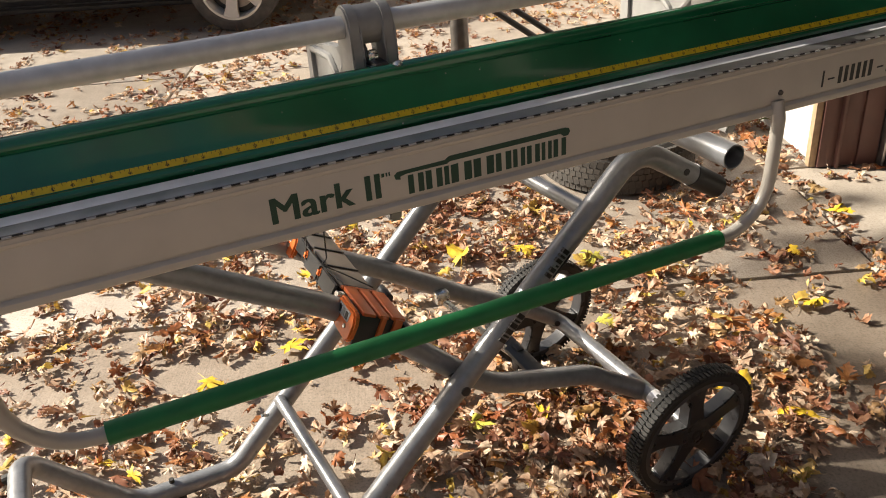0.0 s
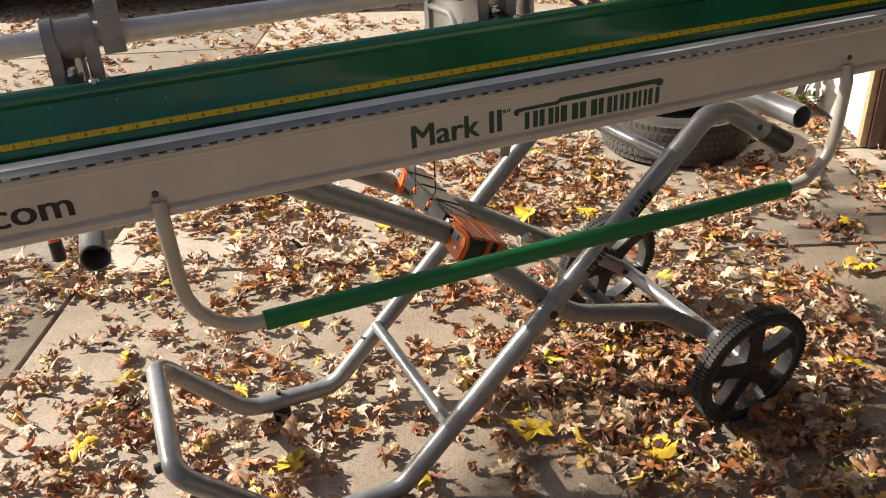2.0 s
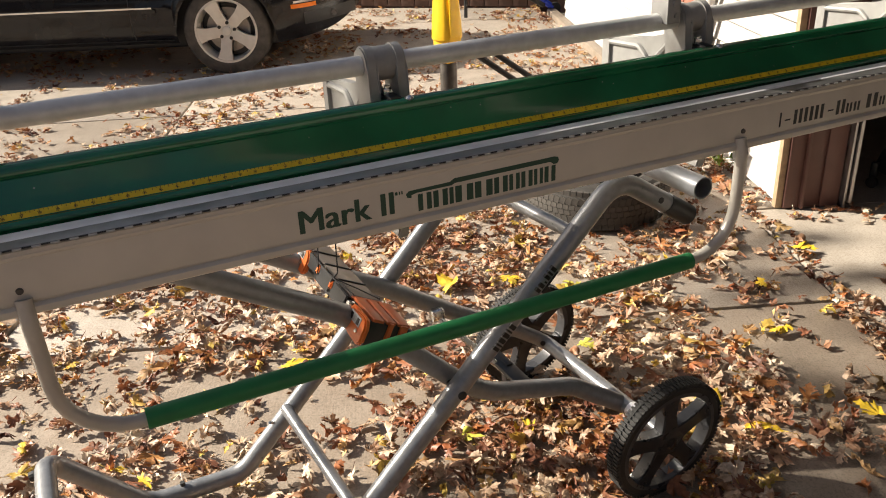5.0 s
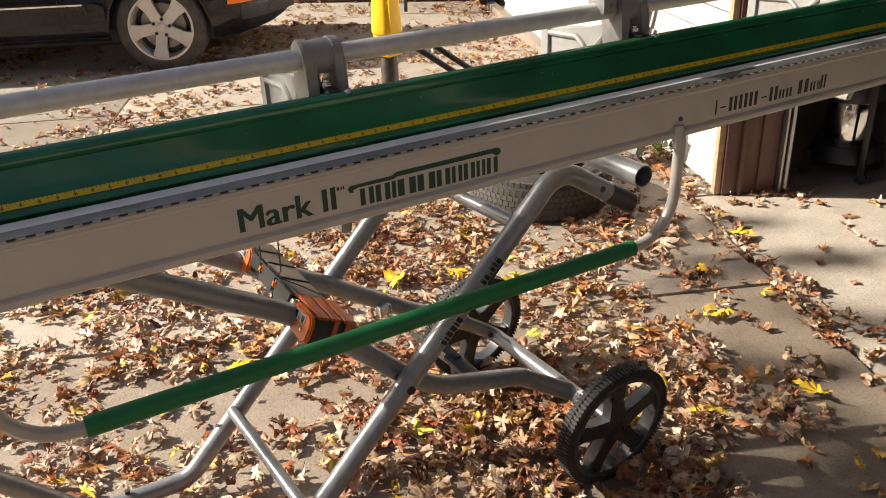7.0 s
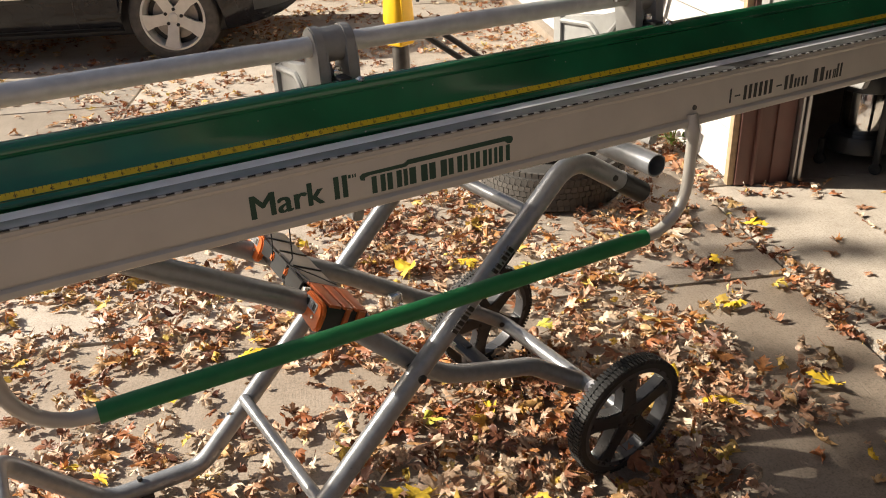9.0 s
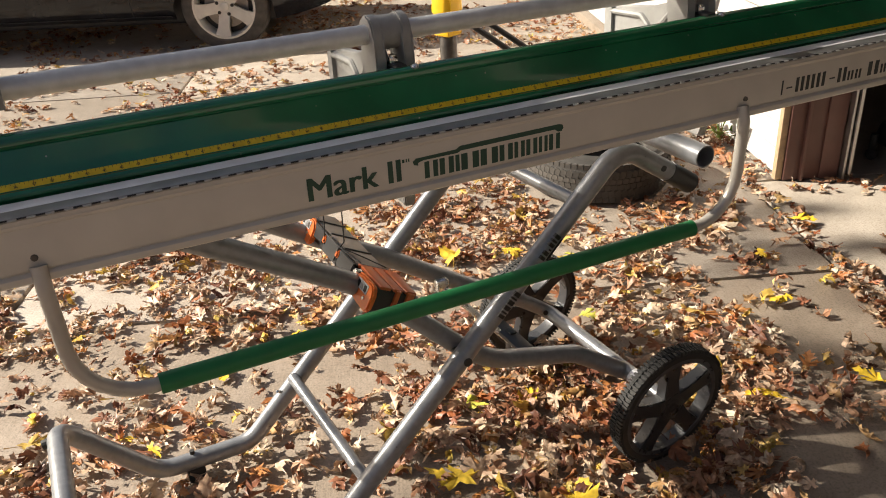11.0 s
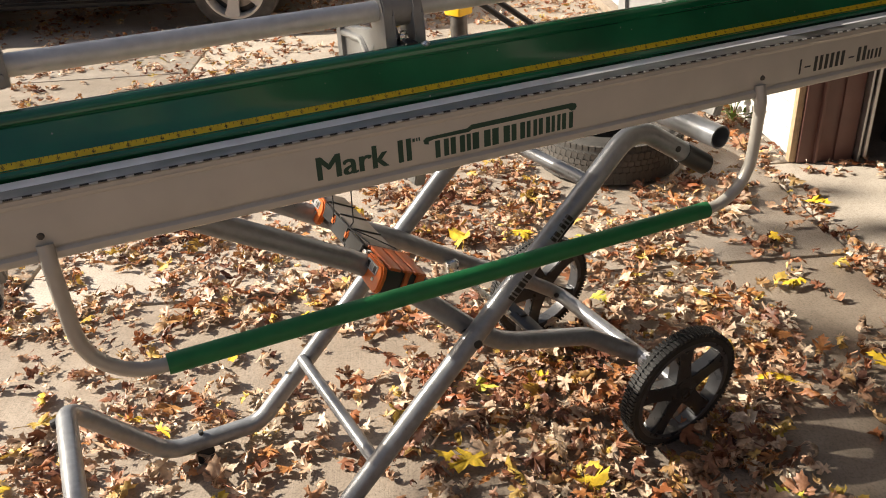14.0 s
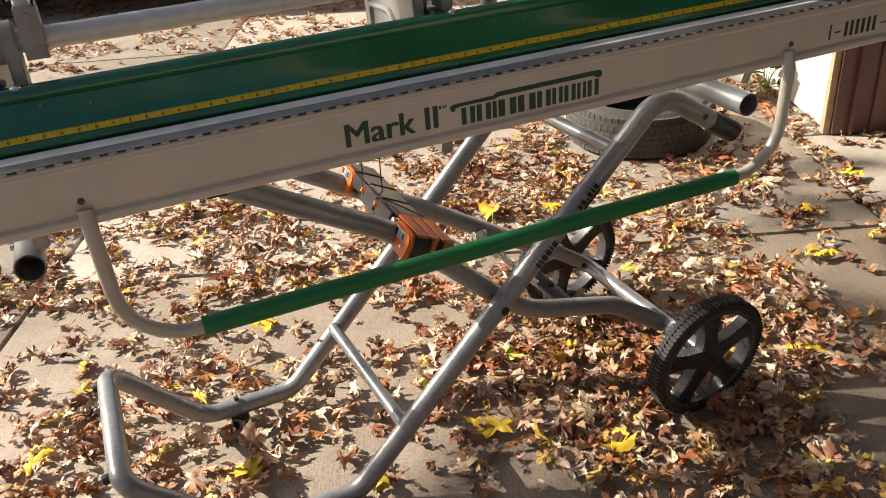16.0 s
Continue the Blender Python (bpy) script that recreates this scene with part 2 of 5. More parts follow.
M = {
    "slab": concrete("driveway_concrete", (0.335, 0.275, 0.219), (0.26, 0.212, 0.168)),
    # lighter copies of the slab colour, with the brighter far light put in
    "mid_slab": concrete("lightened_mid_concrete", (0.46, 0.395, 0.33), (0.38, 0.322, 0.264)),
    "far_slab": concrete("lightened_far_concrete", (0.52, 0.455, 0.385), (0.43, 0.37, 0.31)),
    "garage_slab": concrete("garage_concrete", (0.43, 0.38, 0.322), (0.345, 0.30, 0.252)),
    "soil": surface("soil", (0.09, 0.07, 0.05), 0.95, 0, 0.4, 6, 90, 0.8),
    "leaf": leaf_mat(),
    "cream": surface("cream_paint", (0.60, 0.545, 0.46), 0.38, 0, 0.05, 14, 500, 0.05, dirt=(0.42, 0.37, 0.3), rvar=0.08),
    "green": green_enamel(),
    "grip": surface("green_vinyl", (0.012, 0.165, 0.048), 0.48, 0, 0.12, 30, 500, 0.12),
    "tape": surface("yellow_tape", (0.72, 0.52, 0.02), 0.4, 0, 0.1, 60, 500, 0.05, dirt=(0.38, 0.27, 0.03)),
    "ink": surface("black_ink", (0.012, 0.012, 0.012), 0.5, 0, 0.1),
    "green_ink": surface("dark_green_ink", (0.010, 0.052, 0.030), 0.42, 0, 0.1),
    "alu": surface("bright_aluminium", (0.84, 0.83, 0.85), 0.42, 0.40, 0.08, 20, 300, 0.06),
    "alu_dark": surface("dull_aluminium", (0.42, 0.41, 0.41), 0.45, 1.0, 0.12, 30, 300, 0.08),
    "bar": surface("galvanised_tube", (0.63, 0.63, 0.615), 0.40, 0.25, 0.10, 45, 300, 0.08, dirt=(0.50, 0.49, 0.47)),
    "bracket": surface("grey_bracket", (0.29, 0.286, 0.278), 0.5, 0.2, 0.1, 30, 300, 0.1),
    "cast": surface("cast_aluminium", (0.29, 0.285, 0.272), 0.55, 0.1, 0.12, 35, 350, 0.25, dirt=(0.34, 0.32, 0.29)),
    "handle_tube": surface("bare_handle_tube", (0.48, 0.445, 0.395), 0.4, 0.35, 0.08, 25, 300, 0.1),
    "stand": surface("silver_grey_paint", (0.255, 0.26, 0.272), 0.33, 0.4, 0.12, 60, 420, 0.14, dirt=(0.24, 0.24, 0.245)),
    "tube_steel": surface("blue_grey_steel", (0.17, 0.177, 0.19), 0.36, 0.2, 0.14, 40, 350, 0.12, dirt=(0.26, 0.25, 0.24)),
    "hinge_metal": surface("dull_hinge_metal", (0.52, 0.51, 0.49), 0.5, 0.3, 0.12, 60, 300, 0.1),
    "zinc": surface("zinc_plate", (0.70, 0.70, 0.68), 0.28, 1.0, 0.1, 60, 300, 0.1),
    "rubber": surface("black_rubber", (0.022, 0.021, 0.02), 0.72, 0, 0.35, 30, 300, 0.3, dirt=(0.07, 0.06, 0.05)),
    "tyre": surface("worn_tyre", (0.075, 0.067, 0.059), 0.8, 0, 0.35, 18, 250, 0.4, dirt=(0.14, 0.125, 0.105)),
    # darker than the tread blocks, deepening the shade in their gaps by colour
    "carcass": surface("tyre_carcass", (0.045, 0.041, 0.036), 0.8, 0, 0.35, 14, 250, 0.3, dirt=(0.12, 0.105, 0.088)),
    "plastic": surface("black_plastic", (0.016, 0.016, 0.017), 0.42, 0, 0.2, 40, 300, 0.1),
    "wheel_plastic": surface("black_wheel_plastic", (0.030, 0.030, 0.032), 0.3, 0, 0.2, 40, 300, 0.1),
    # lighter than the wheel plastic: sunlight on the rim's inner wall put into colour
    "rim_plastic": surface("lightened_rim_plastic", (0.055, 0.055, 0.058), 0.3, 0, 0.2, 40, 300, 0.1),
    "orange": surface("orange_plastic", (0.72, 0.16, 0.025), 0.42, 0, 0.12, 40, 300, 0.1),
    "rib_orange": surface("burnt_orange_plastic", (0.46, 0.10, 0.02), 0.42, 0, 0.15, 40, 300, 0.1),
    "label": surface("grey_label", (0.45, 0.46, 0.48), 0.4, 0, 0.08),
    "steel": surface("brushed_steel", (0.36, 0.35, 0.34), 0.42, 0.9, 0.1, 30, 400, 0.15),
    "dark_steel": surface("dark_steel", (0.085, 0.075, 0.066), 0.42, 0.5, 0.2, 30, 300, 0.15),
    "plate": surface("brown_grey_plate", (0.23, 0.195, 0.165), 0.45, 0.2, 0.15, 30, 300, 0.15, dirt=(0.26, 0.21, 0.17)),
    "siding": surface("white_vinyl", (0.50, 0.48, 0.455), 0.5, 0, 0.03, 6, 120, 0.12, dirt=(0.66, 0.62, 0.56)),
    "brown": surface("brown_trim_paint", (0.125, 0.058, 0.047), 0.55, 0, 0.12, 12, 160, 0.2, dirt=(0.2, 0.1, 0.08)),
    "tan": surface("tan_wood_edge", (0.40, 0.28, 0.17), 0.7, 0, 0.2, 30, 260, 0.3),
    "brick": surface("red_brick", (0.30, 0.12, 0.08), 0.85, 0, 0.25, 30, 200, 0.6),
    "mortar": surface("mortar", (0.50, 0.46, 0.41), 0.9, 0, 0.1, 40, 200, 0.5),
    # near-black, so the garage's deep shade is already in the colour
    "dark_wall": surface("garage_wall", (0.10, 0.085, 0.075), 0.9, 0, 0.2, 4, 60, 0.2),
    "shingle": surface("grey_brown_shingle", (0.11, 0.095, 0.085), 0.9, 0, 0.3, 10, 90, 0.5),
    "fence": surface("brown_cladding", (0.10, 0.055, 0.042), 0.7, 0, 0.2, 8, 90, 0.3),
    "yellow": surface("yellow_plastic", (0.82, 0.50, 0.01), 0.38, 0, 0.06, 20, 200, 0.05),
    "car": surface("black_car_paint", (0.010, 0.010, 0.012), 0.15, 0, 0.3, 6, 120, 0.0, spec=0.42, dirt=(0.024, 0.019, 0.014), rvar=0.08),
    "chrome": surface("chrome", (0.82, 0.82, 0.82), 0.1, 1.0, 0.03, 20, 100, 0.0, rvar=0.03),
    "rim": surface("silver_alloy", (0.66, 0.64, 0.60), 0.36, 0.45, 0.06, 20, 200, 0.05),
    "amber": surface("amber_lens", (0.85, 0.20, 0.01), 0.2, 0, 0.05, 20, 200, 0.0),
    "disc": surface("brake_disc", (0.30, 0.28, 0.26), 0.4, 0.9, 0.15, 20, 200, 0.1),
    "blue": surface("blue_enamel", (0.02, 0.06, 0.62), 0.3, 0, 0.1, 20, 200, 0.0),
    "cord": surface("dark_cord", (0.03, 0.028, 0.026), 0.8, 0, 0.2, 60, 300, 0.2),
    "yellow_leaf": surface("yellow_leaf", (0.68, 0.45, 0.03), 0.6, 0, 0.3, 45, 300, 0.3, dirt=(0.40, 0.28, 0.04)),
    "green_yellow": surface("green_yellow_leaf", (0.48, 0.44, 0.06), 0.6, 0, 0.3, 45, 300, 0.3, dirt=(0.40, 0.30, 0.05)),
    "ivy": surface("green_leaf", (0.16, 0.24, 0.035), 0.5, 0, 0.3, 30, 200, 0.3),
    "paper": surface("grey_sheet", (0.36, 0.35, 0.34), 0.6, 0, 0.3, 14, 120, 0.3),
}


def mesh_from(name, verts, faces, mat, smooth=True):
    me = bpy.data.meshes.new(name)
    me.from_pydata([tuple(v) for v in verts], [], [tuple(f) for f in faces])
    me.materials.append(mat)
    if smooth:
        me.shade_smooth()
    me.update()
    return me


def finish(bm, name, mat, smooth=True):
    bmesh.ops.recalc_face_normals(bm, faces=bm.faces)
    me = bpy.data.meshes.new(name)
    bm.to_mesh(me)
    bm.free()
    me.materials.append(mat)
    if smooth:
        me.shade_smooth()
        me.set_sharp_from_angle(angle=radians(27))
    return me


def part(name, me, parent, label="", mat=None, m=None):
    """One mesh object under a thing or a part; coordinates of the mesh are the thing's."""
    if isinstance(me, bmesh.types.BMesh):
        me = finish(me, name, mat)
    ob = new(name, me)
    ob.parent = parent
    if m is not None:
        ob.matrix_basis = m
    return tagged(ob, label)


def thing(name, label, category, m=None, group="", kind=""):
    ob = new(name)
    ob.empty_display_size = 0.05
    if m is not None:
        ob.matrix_world = m
    return tagged(ob, label, category, group, kind)


def block(bm, x0, x1, y0, y1, z0, z1, bevel=0.0, m=None, seg=2):
    """A box with bevelled edges, added to bm."""
    tmp = bmesh.new()
    bmesh.ops.create_cube(tmp, size=1)
    for v in tmp.verts:
        v.co = Vector(((x0 + x1) / 2 + v.co.x * (x1 - x0), (y0 + y1) / 2 + v.co.y * (y1 - y0), (z0 + z1) / 2 + v.co.z * (z1 - z0)))
    if bevel:
        bmesh.ops.bevel(tmp, geom=tmp.edges[:], offset=bevel, segments=seg, profile=0.5, affect="EDGES")
    if m is not None:
        tmp.transform(m)
    me = bpy.data.meshes.new("tmp")
    tmp.to_mesh(me)
    tmp.free()
    bm.from_mesh(me)
    bpy.data.meshes.remove(me)
    return bm


def cyl(bm, a, b, r, seg=20, r2=None, bevel=0.0):
    """A capped cylinder or cone from a to b."""
    a, b = Vector(a), Vector(b)
    tmp = bmesh.new()
    bmesh.ops.create_cone(tmp, cap_ends=True, segments=seg, radius1=r, radius2=r if r2 is None else r2, depth=(b - a).length)
    if bevel:
        es = [e for e in tmp.edges if len(e.link_faces) == 2 and any(len(f.verts) > 4 for f in e.link_faces)]
        bmesh.ops.bevel(tmp, geom=es, offset=bevel, segments=2, profile=0.5, affect="EDGES")
    tmp.transform(Matrix.Translation((a + b) / 2) @ (b - a).to_track_quat("Z", "Y").to_matrix().to_4x4())
    me = bpy.data.meshes.new("tmp")
    tmp.to_mesh(me)
    tmp.free()
    bm.from_mesh(me)
    bpy.data.meshes.remove(me)
    return bm


def rounded(points, radius, steps=6):
    """The polyline with its corners turned into arcs."""
    pts = [Vector(p) for p in points]
    radii = radius if isinstance(radius, (list, tuple)) else [radius] * (len(pts) - 2)
    out = [pts[0]]
    for i in range(1, len(pts) - 1):
        p, q, s = pts[i - 1], pts[i], pts[i + 1]
        u, v = (p - q).normalized(), (s - q).normalized()
        ang = u.angle(v)
        cut = min(radii[i - 1] / math.tan(ang / 2), 0.49 * (p - q).length, 0.49 * (s - q).length)
        r = cut * math.tan(ang / 2)
        c = q + (u + v).normalized() * (r / math.sin(ang / 2))
        a, b = q + u * cut - c, q + v * cut - c
        for k in range(steps + 1):
            out.append(c + a.normalized().slerp(b.normalized(), k / steps) * a.length)
    out.append(pts[-1])
    return out


def pipe(bm, points, r, seg=16, radius=0.06, hollow=0.0, cap=True):
    """A bent tube along a polyline with rounded corners; hollow: wall thickness seen at its open ends."""
    path = rounded(points, radius) if len(points) > 2 else [Vector(p) for p in points]
    tang = [(path[min(i + 1, len(path) - 1)] - path[max(i - 1, 0)]).normalized() for i in range(len(path))]
    ref = Vector((0, 1, 0)) if abs(tang[0].y) < 0.9 else Vector((0, 0, 1))
    nrm = tang[0].cross(ref).normalized()
    rings = []
    for i, p in enumerate(path):
        if i:
            q = tang[i - 1].rotation_difference(tang[i])
            nrm = (q @ nrm).normalized()
        bi = tang[i].cross(nrm)
        rings.append([bm.verts.new(p + (nrm * math.cos(2 * math.pi * k / seg) + bi * math.sin(2 * math.pi * k / seg)) * r) for k in range(seg)])
    for a, b in zip(rings, rings[1:]):
        for k in range(seg):
            bm.faces.new((a[k], a[(k + 1) % seg], b[(k + 1) % seg], b[k]))
    for ring, i, step in ((rings[0], 0, 1), (rings[-1], -1, -1)):
        if hollow:
            c, d = path[i], tang[i] * step
            inner = [bm.verts.new(c + (v.co - c) * (1 - hollow / r)) for v in ring]
            deep = [bm.verts.new(v.co + d * r * 3) for v in inner]
            for k in range(seg):
                j = (k + 1) % seg
                bm.faces.new((ring[k], ring[j], inner[j], inner[k]))
                bm.faces.new((inner[k], inner[j], deep[j], deep[k]))
            bm.faces.new(deep)
        elif cap:
            bm.faces.new(ring)
    return bm


def extrude_x(bm, profile, x0, x1, closed=True):
    """A profile in (y, z) drawn out along x."""
    a = [bm.verts.new((x0, y, z)) for y, z in profile]
    b = [bm.verts.new((x1, y, z)) for y, z in profile]
    k = len(profile)
    for i in range(k if closed else k - 1):
        j = (i + 1) % k
        bm.faces.new((a[i], a[j], b[j], b[i]))
    if closed:
        bm.faces.new(a), bm.faces.new(b)
    return bm


def lathe(bm, profile, seg=48, axis="y"):
    """A closed ring profile of (radius, along) turned about an axis through the origin."""
    rings = []
    for k in range(seg):
        t = 2 * math.pi * k / seg
        c, s = math.cos(t), math.sin(t)
        rings.append([bm.verts.new((r * c, h, r * s) if axis == "y" else (r * c, r * s, h)) for r, h in profile])
    p = len(profile)
    for k in range(seg):
        a, b = rings[k], rings[(k + 1) % seg]
        for i in range(p):
            j = (i + 1) % p
            bm.faces.new((a[i], a[j], b[j], b[i]))
    return bm


def bar_shape(bm, pts, y0, y1):
    """A flat polygon of (x, z), drawn out from y0 to y1."""
    a = [bm.verts.new((x, y0, z)) for x, z in pts]
    b = [bm.verts.new((x, y1, z)) for x, z in pts]
    k = len(pts)
    for i in range(k):
        j = (i + 1) % k
        bm.faces.new((a[i], a[j], b[j], b[i]))
    bm.faces.new(a), bm.faces.new(b)
    return bm


# ---- ground, driveway, house ----
bm = bmesh.new()
block(bm, -60, 60, -60, 60, -0.4, -0.05)
tagged(new("ground", finish(bm, "ground", M["soil"])), "dark bare soil round the driveway", "ground", kind="structure")

drive = thing("driveway", "broom-finished concrete driveway slabs with open joints", "driveway", HOUSE, kind="structure")
N_JOINTS = [-9.435, -6.57, -3.705, -0.835, 2.030]
S_JOINTS = [-7.40, -4.50, -1.60, 1.30, 4.20, 7.10, 10.0]
for i in range(len(N_JOINTS) - 1):
    for j in range(len(S_JOINTS) - 1):
        bm = bmesh.new()
        g = 0.0075
        tilt = random.uniform(-0.002, 0.0)
        block(bm, N_JOINTS[i] + g, N_JOINTS[i + 1] - g, S_JOINTS[j] + g, S_JOINTS[j + 1] - g, -0.12, tilt, 0.006)
        # slabs get lighter farther out, their brightness put into the colour
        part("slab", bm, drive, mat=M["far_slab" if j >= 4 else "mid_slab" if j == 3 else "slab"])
for s0, s1 in ((-7.40, -3.61), (2.115, 4.20), (4.20, 7.10)):
    bm = bmesh.new()
    block(bm, 2.030 + 0.006, 2.165, s0 + 0.005, s1 - 0.005, -0.12, -0.001, 0.006)
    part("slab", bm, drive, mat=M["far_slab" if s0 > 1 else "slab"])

bm = bmesh.new()
block(bm, 2.042, 8.2, -3.6, 2.105, -0.12, -0.001, 0.006)
block(bm, 2.17, 8.2, 2.105, 4.6, -0.12, -0.001)
fl = tagged(new("floor", finish(bm, "floor", M["garage_slab"])), "pale concrete garage floor running out to the drive", "floor", kind="structure")
fl.matrix_world = HOUSE

# the sunlit wall of lap siding beside the garage opening
wall = thing("wall_siding", "white vinyl lap siding beside the garage opening", "wall", HOUSE, kind="structure")
bm = bmesh.new()
block(bm, 2.19, 2.33, 2.11, 6.75, -0.1, 3.0)
part("core", bm, wall, mat=M["siding"])
STEP = 0.108
for k in range(27):
    z = 0.012 + k * STEP
    bm = bmesh.new()
    pr = [(2.192, z), (2.173, z + 0.002), (2.169, z + 0.007), (2.186, z + STEP - 0.004), (2.192, z + STEP - 0.002)]
    a = [bm.verts.new((n_, 2.135, z_)) for n_, z_ in pr]
    b = [bm.verts.new((n_, 6.74, z_)) for n_, z_ in pr]
    for i in range(5):
        bm.faces.new((a[i], a[(i + 1) % 5], b[(i + 1) % 5], b[i]))
    bm.faces.new(a), bm.faces.new(b)
    part("siding_board", finish(bm, "siding_board", M["siding"], False), wall)

jamb = thing("door_jamb", "brown painted garage door jamb with stops", "door jamb", HOUSE, kind="structure")
for nm, mt, n0, n1, s0, s1 in (("corner_strip", "tan", 2.150, 2.178, 2.10, 2.134), ("casing", "brown", 2.180, 2.245, 2.088, 2.134), ("stop", "brown", 2.245, 2.258, 2.070, 2.33),
                               ("jamb_board", "brown", 2.258, 2.335, 2.092, 2.33), ("inner_board", "brown", 2.335, 2.415, 2.082, 2.33), ("weather_strip", "alu_dark", 2.420, 2.431, 2.05, 2.33), ("track", "alu_dark", 2.438, 2.452, 2.04, 2.33)):
    bm = bmesh.new()
    block(bm, n0, n1, s0, s1, 0.004 if nm != "track" else 0.03, 2.15, 0.002)
    part(nm, bm, jamb, mat=M[mt])
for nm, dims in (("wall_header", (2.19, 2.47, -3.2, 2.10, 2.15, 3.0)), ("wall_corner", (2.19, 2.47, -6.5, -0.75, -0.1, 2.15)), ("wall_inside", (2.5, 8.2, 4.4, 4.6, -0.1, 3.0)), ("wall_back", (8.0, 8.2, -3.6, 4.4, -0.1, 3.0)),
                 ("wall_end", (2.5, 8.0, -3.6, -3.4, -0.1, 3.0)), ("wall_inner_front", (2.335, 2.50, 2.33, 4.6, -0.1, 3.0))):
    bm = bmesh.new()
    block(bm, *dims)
    o = tagged(new(nm, finish(bm, nm, M["dark_wall"], False)), "garage wall, deep shade put into its near-black colour", "wall", kind="structure")
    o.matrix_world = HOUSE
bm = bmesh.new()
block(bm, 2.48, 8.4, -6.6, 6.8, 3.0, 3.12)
tagged(new("ceiling", finish(bm, "ceiling", M["dark_wall"], False)), "garage ceiling, deep shade put into its near-black colour", "ceiling", kind="structure").matrix_world = HOUSE

# unseen eave and roof, added to darken the lock plate's reflection at right
eave = thing("eave", "unseen dark brown boarded eave over the garage front", "eave", HOUSE, kind="structure")
for nm, mt, dims in (("soffit", "fence", (1.56, 2.162, -6.5, 6.75, 2.75, 2.775)), ("fascia", "fence", (1.53, 1.558, -6.5, 6.75, 2.70, 2.90))):
    bm = bmesh.new()
    block(bm, *dims, 0.003)
    part(nm, bm, eave, mat=M[mt])
bm = bmesh.new()
extrude_x(bm, [(1.50, 2.905), (1.50, 2.935), (8.5, 6.10), (8.5, 6.06)], -6.7, 6.95)
bm.transform(Matrix(((0, 1, 0, 0), (1, 0, 0, 0), (0, 0, 1, 0), (0, 0, 0, 1))))
part("roof_slope", bm, eave, "grey-brown shingle roof", M["shingle"])

# unseen plain walls closing the yard, added to darken the car's reflections
for nm, (x, y, turn, w, h) in (("wall_behind", (-2.0, -11.0, 0, 30, 3.2)), ("wall_side", (-15.0, 3.0, 90, 30, 2.6))):
    bm = bmesh.new()
    block(bm, -w / 2, w / 2, -0.15, 0.15, -0.06, h)
    o = tagged(new(nm, finish(bm, nm, M["fence"], False)), "unseen plain brown wall closing the yard, added for reflections", "wall", kind="structure")
    o.matrix_world = pose(x, y, 0, 0, 0, turn)


# ---- the siding brake ----
X0, X1 = -0.93, 2.30
brake = thing("siding_brake", "cream and green sheet metal bending brake standing on a folding stand", "siding brake")

# front apron: cream channel with a rolled lip at its lower edge and a shallow step near the top
bm = bmesh.new()
prof = [(0.0, 0.935), (0.001, 0.941), (0.006, 0.944), (0.018, 0.944), (0.018, 0.850), (0.016, 0.843), (0.008, 0.840), (-0.001, 0.841),
        (-0.0075, 0.845), (-0.0085, 0.850), (-0.0075, 0.855), (-0.0035, 0.8575), (0.0015, 0.8585), (0.0015, 0.8605), (0.0, 0.8625), (0.0, 0.9250), (0.0007, 0.9266), (0.0006, 0.9285), (-0.0010, 0.9302), (-0.0013, 0.9345), (-0.0006, 0.9358)]
extrude_x(bm, prof, X0, X1)
part("apron", bm, brake, "cream painted front apron", M["cream"])
bm = bmesh.new()
extrude_x(bm, [(0.002, 0.944), (0.002, 0.9465), (0.010, 0.9475), (0.031, 0.9475), (0.031, 0.940)], X0, X1)
part("hinge_leaf", bm, brake, "dull aluminium hinge strip", M["alu_dark"])
# bright and dark knuckles along the hinge, one pair to the inch
bm = bmesh.new()
cyl(bm, (0.0010, -0.0004, 0.9442), (0.0128, -0.0004, 0.9442), 0.0018, 8)
knuckle = finish(bm, "knuckle", M["hinge_metal"])
bm = bmesh.new()
cyl(bm, (0.0132, 0.0006, 0.9450), (0.0260, 0.0006, 0.9450), 0.0014, 8)
knuckle_dark = finish(bm, "knuckle_dark", M["ink"])
k = 0
while X0 + 0.02 + k * 0.0254 < X1 - 0.03:
    part("hinge_knuckle", knuckle, brake, m=Matrix.Translation((X0 + 0.02 + k * 0.0254, 0, 0)))
    part("hinge_gap", knuckle_dark, brake, m=Matrix.Translation((X0 + 0.02 + k * 0.0254, 0, 0)))
    k += 1
bm = bmesh.new()
extrude_x(bm, [(0.031, 0.9482), (0.033, 0.9488), (0.059, 0.9490), (0.061, 0.9480), (0.061, 0.934), (0.031, 0.934)], X0, X1)
part("bending_plate", bm, brake, "bright bare aluminium bending edge", M["alu"])
# black strip for the shade in the throat between bending edge and lock plate
bm = bmesh.new()
extrude_x(bm, [(0.061, 0.928), (0.061, 0.936), (0.080, 0.936), (0.080, 0.928)], X0, X1)
part("throat", bm, brake, "black strip painting the shade in the gap under the lock plate", M["ink"])
# green sloping lock plate with a rolled back lip
bm = bmesh.new()
green = [(0.076, 0.9440), (0.072, 0.9500), (0.072, 0.9552), (0.0755, 0.9590), (0.0788, 0.9597), (0.0830, 0.9645), (0.0975, 0.9880), (0.1110, 1.0125), (0.1140, 1.0140), (0.1132, 1.0165), (0.1118, 1.0190), (0.1122, 1.0235), (0.1150, 1.0285),
         (0.1190, 1.0320), (0.1240, 1.0343), (0.1295, 1.0345), (0.1345, 1.0320), (0.1370, 1.0270), (0.1360, 1.0210), (0.130, 1.015), (0.114, 0.994), (0.098, 0.968), (0.096, 0.940), (0.078, 0.940)]
extrude_x(bm, green, X0, X1)
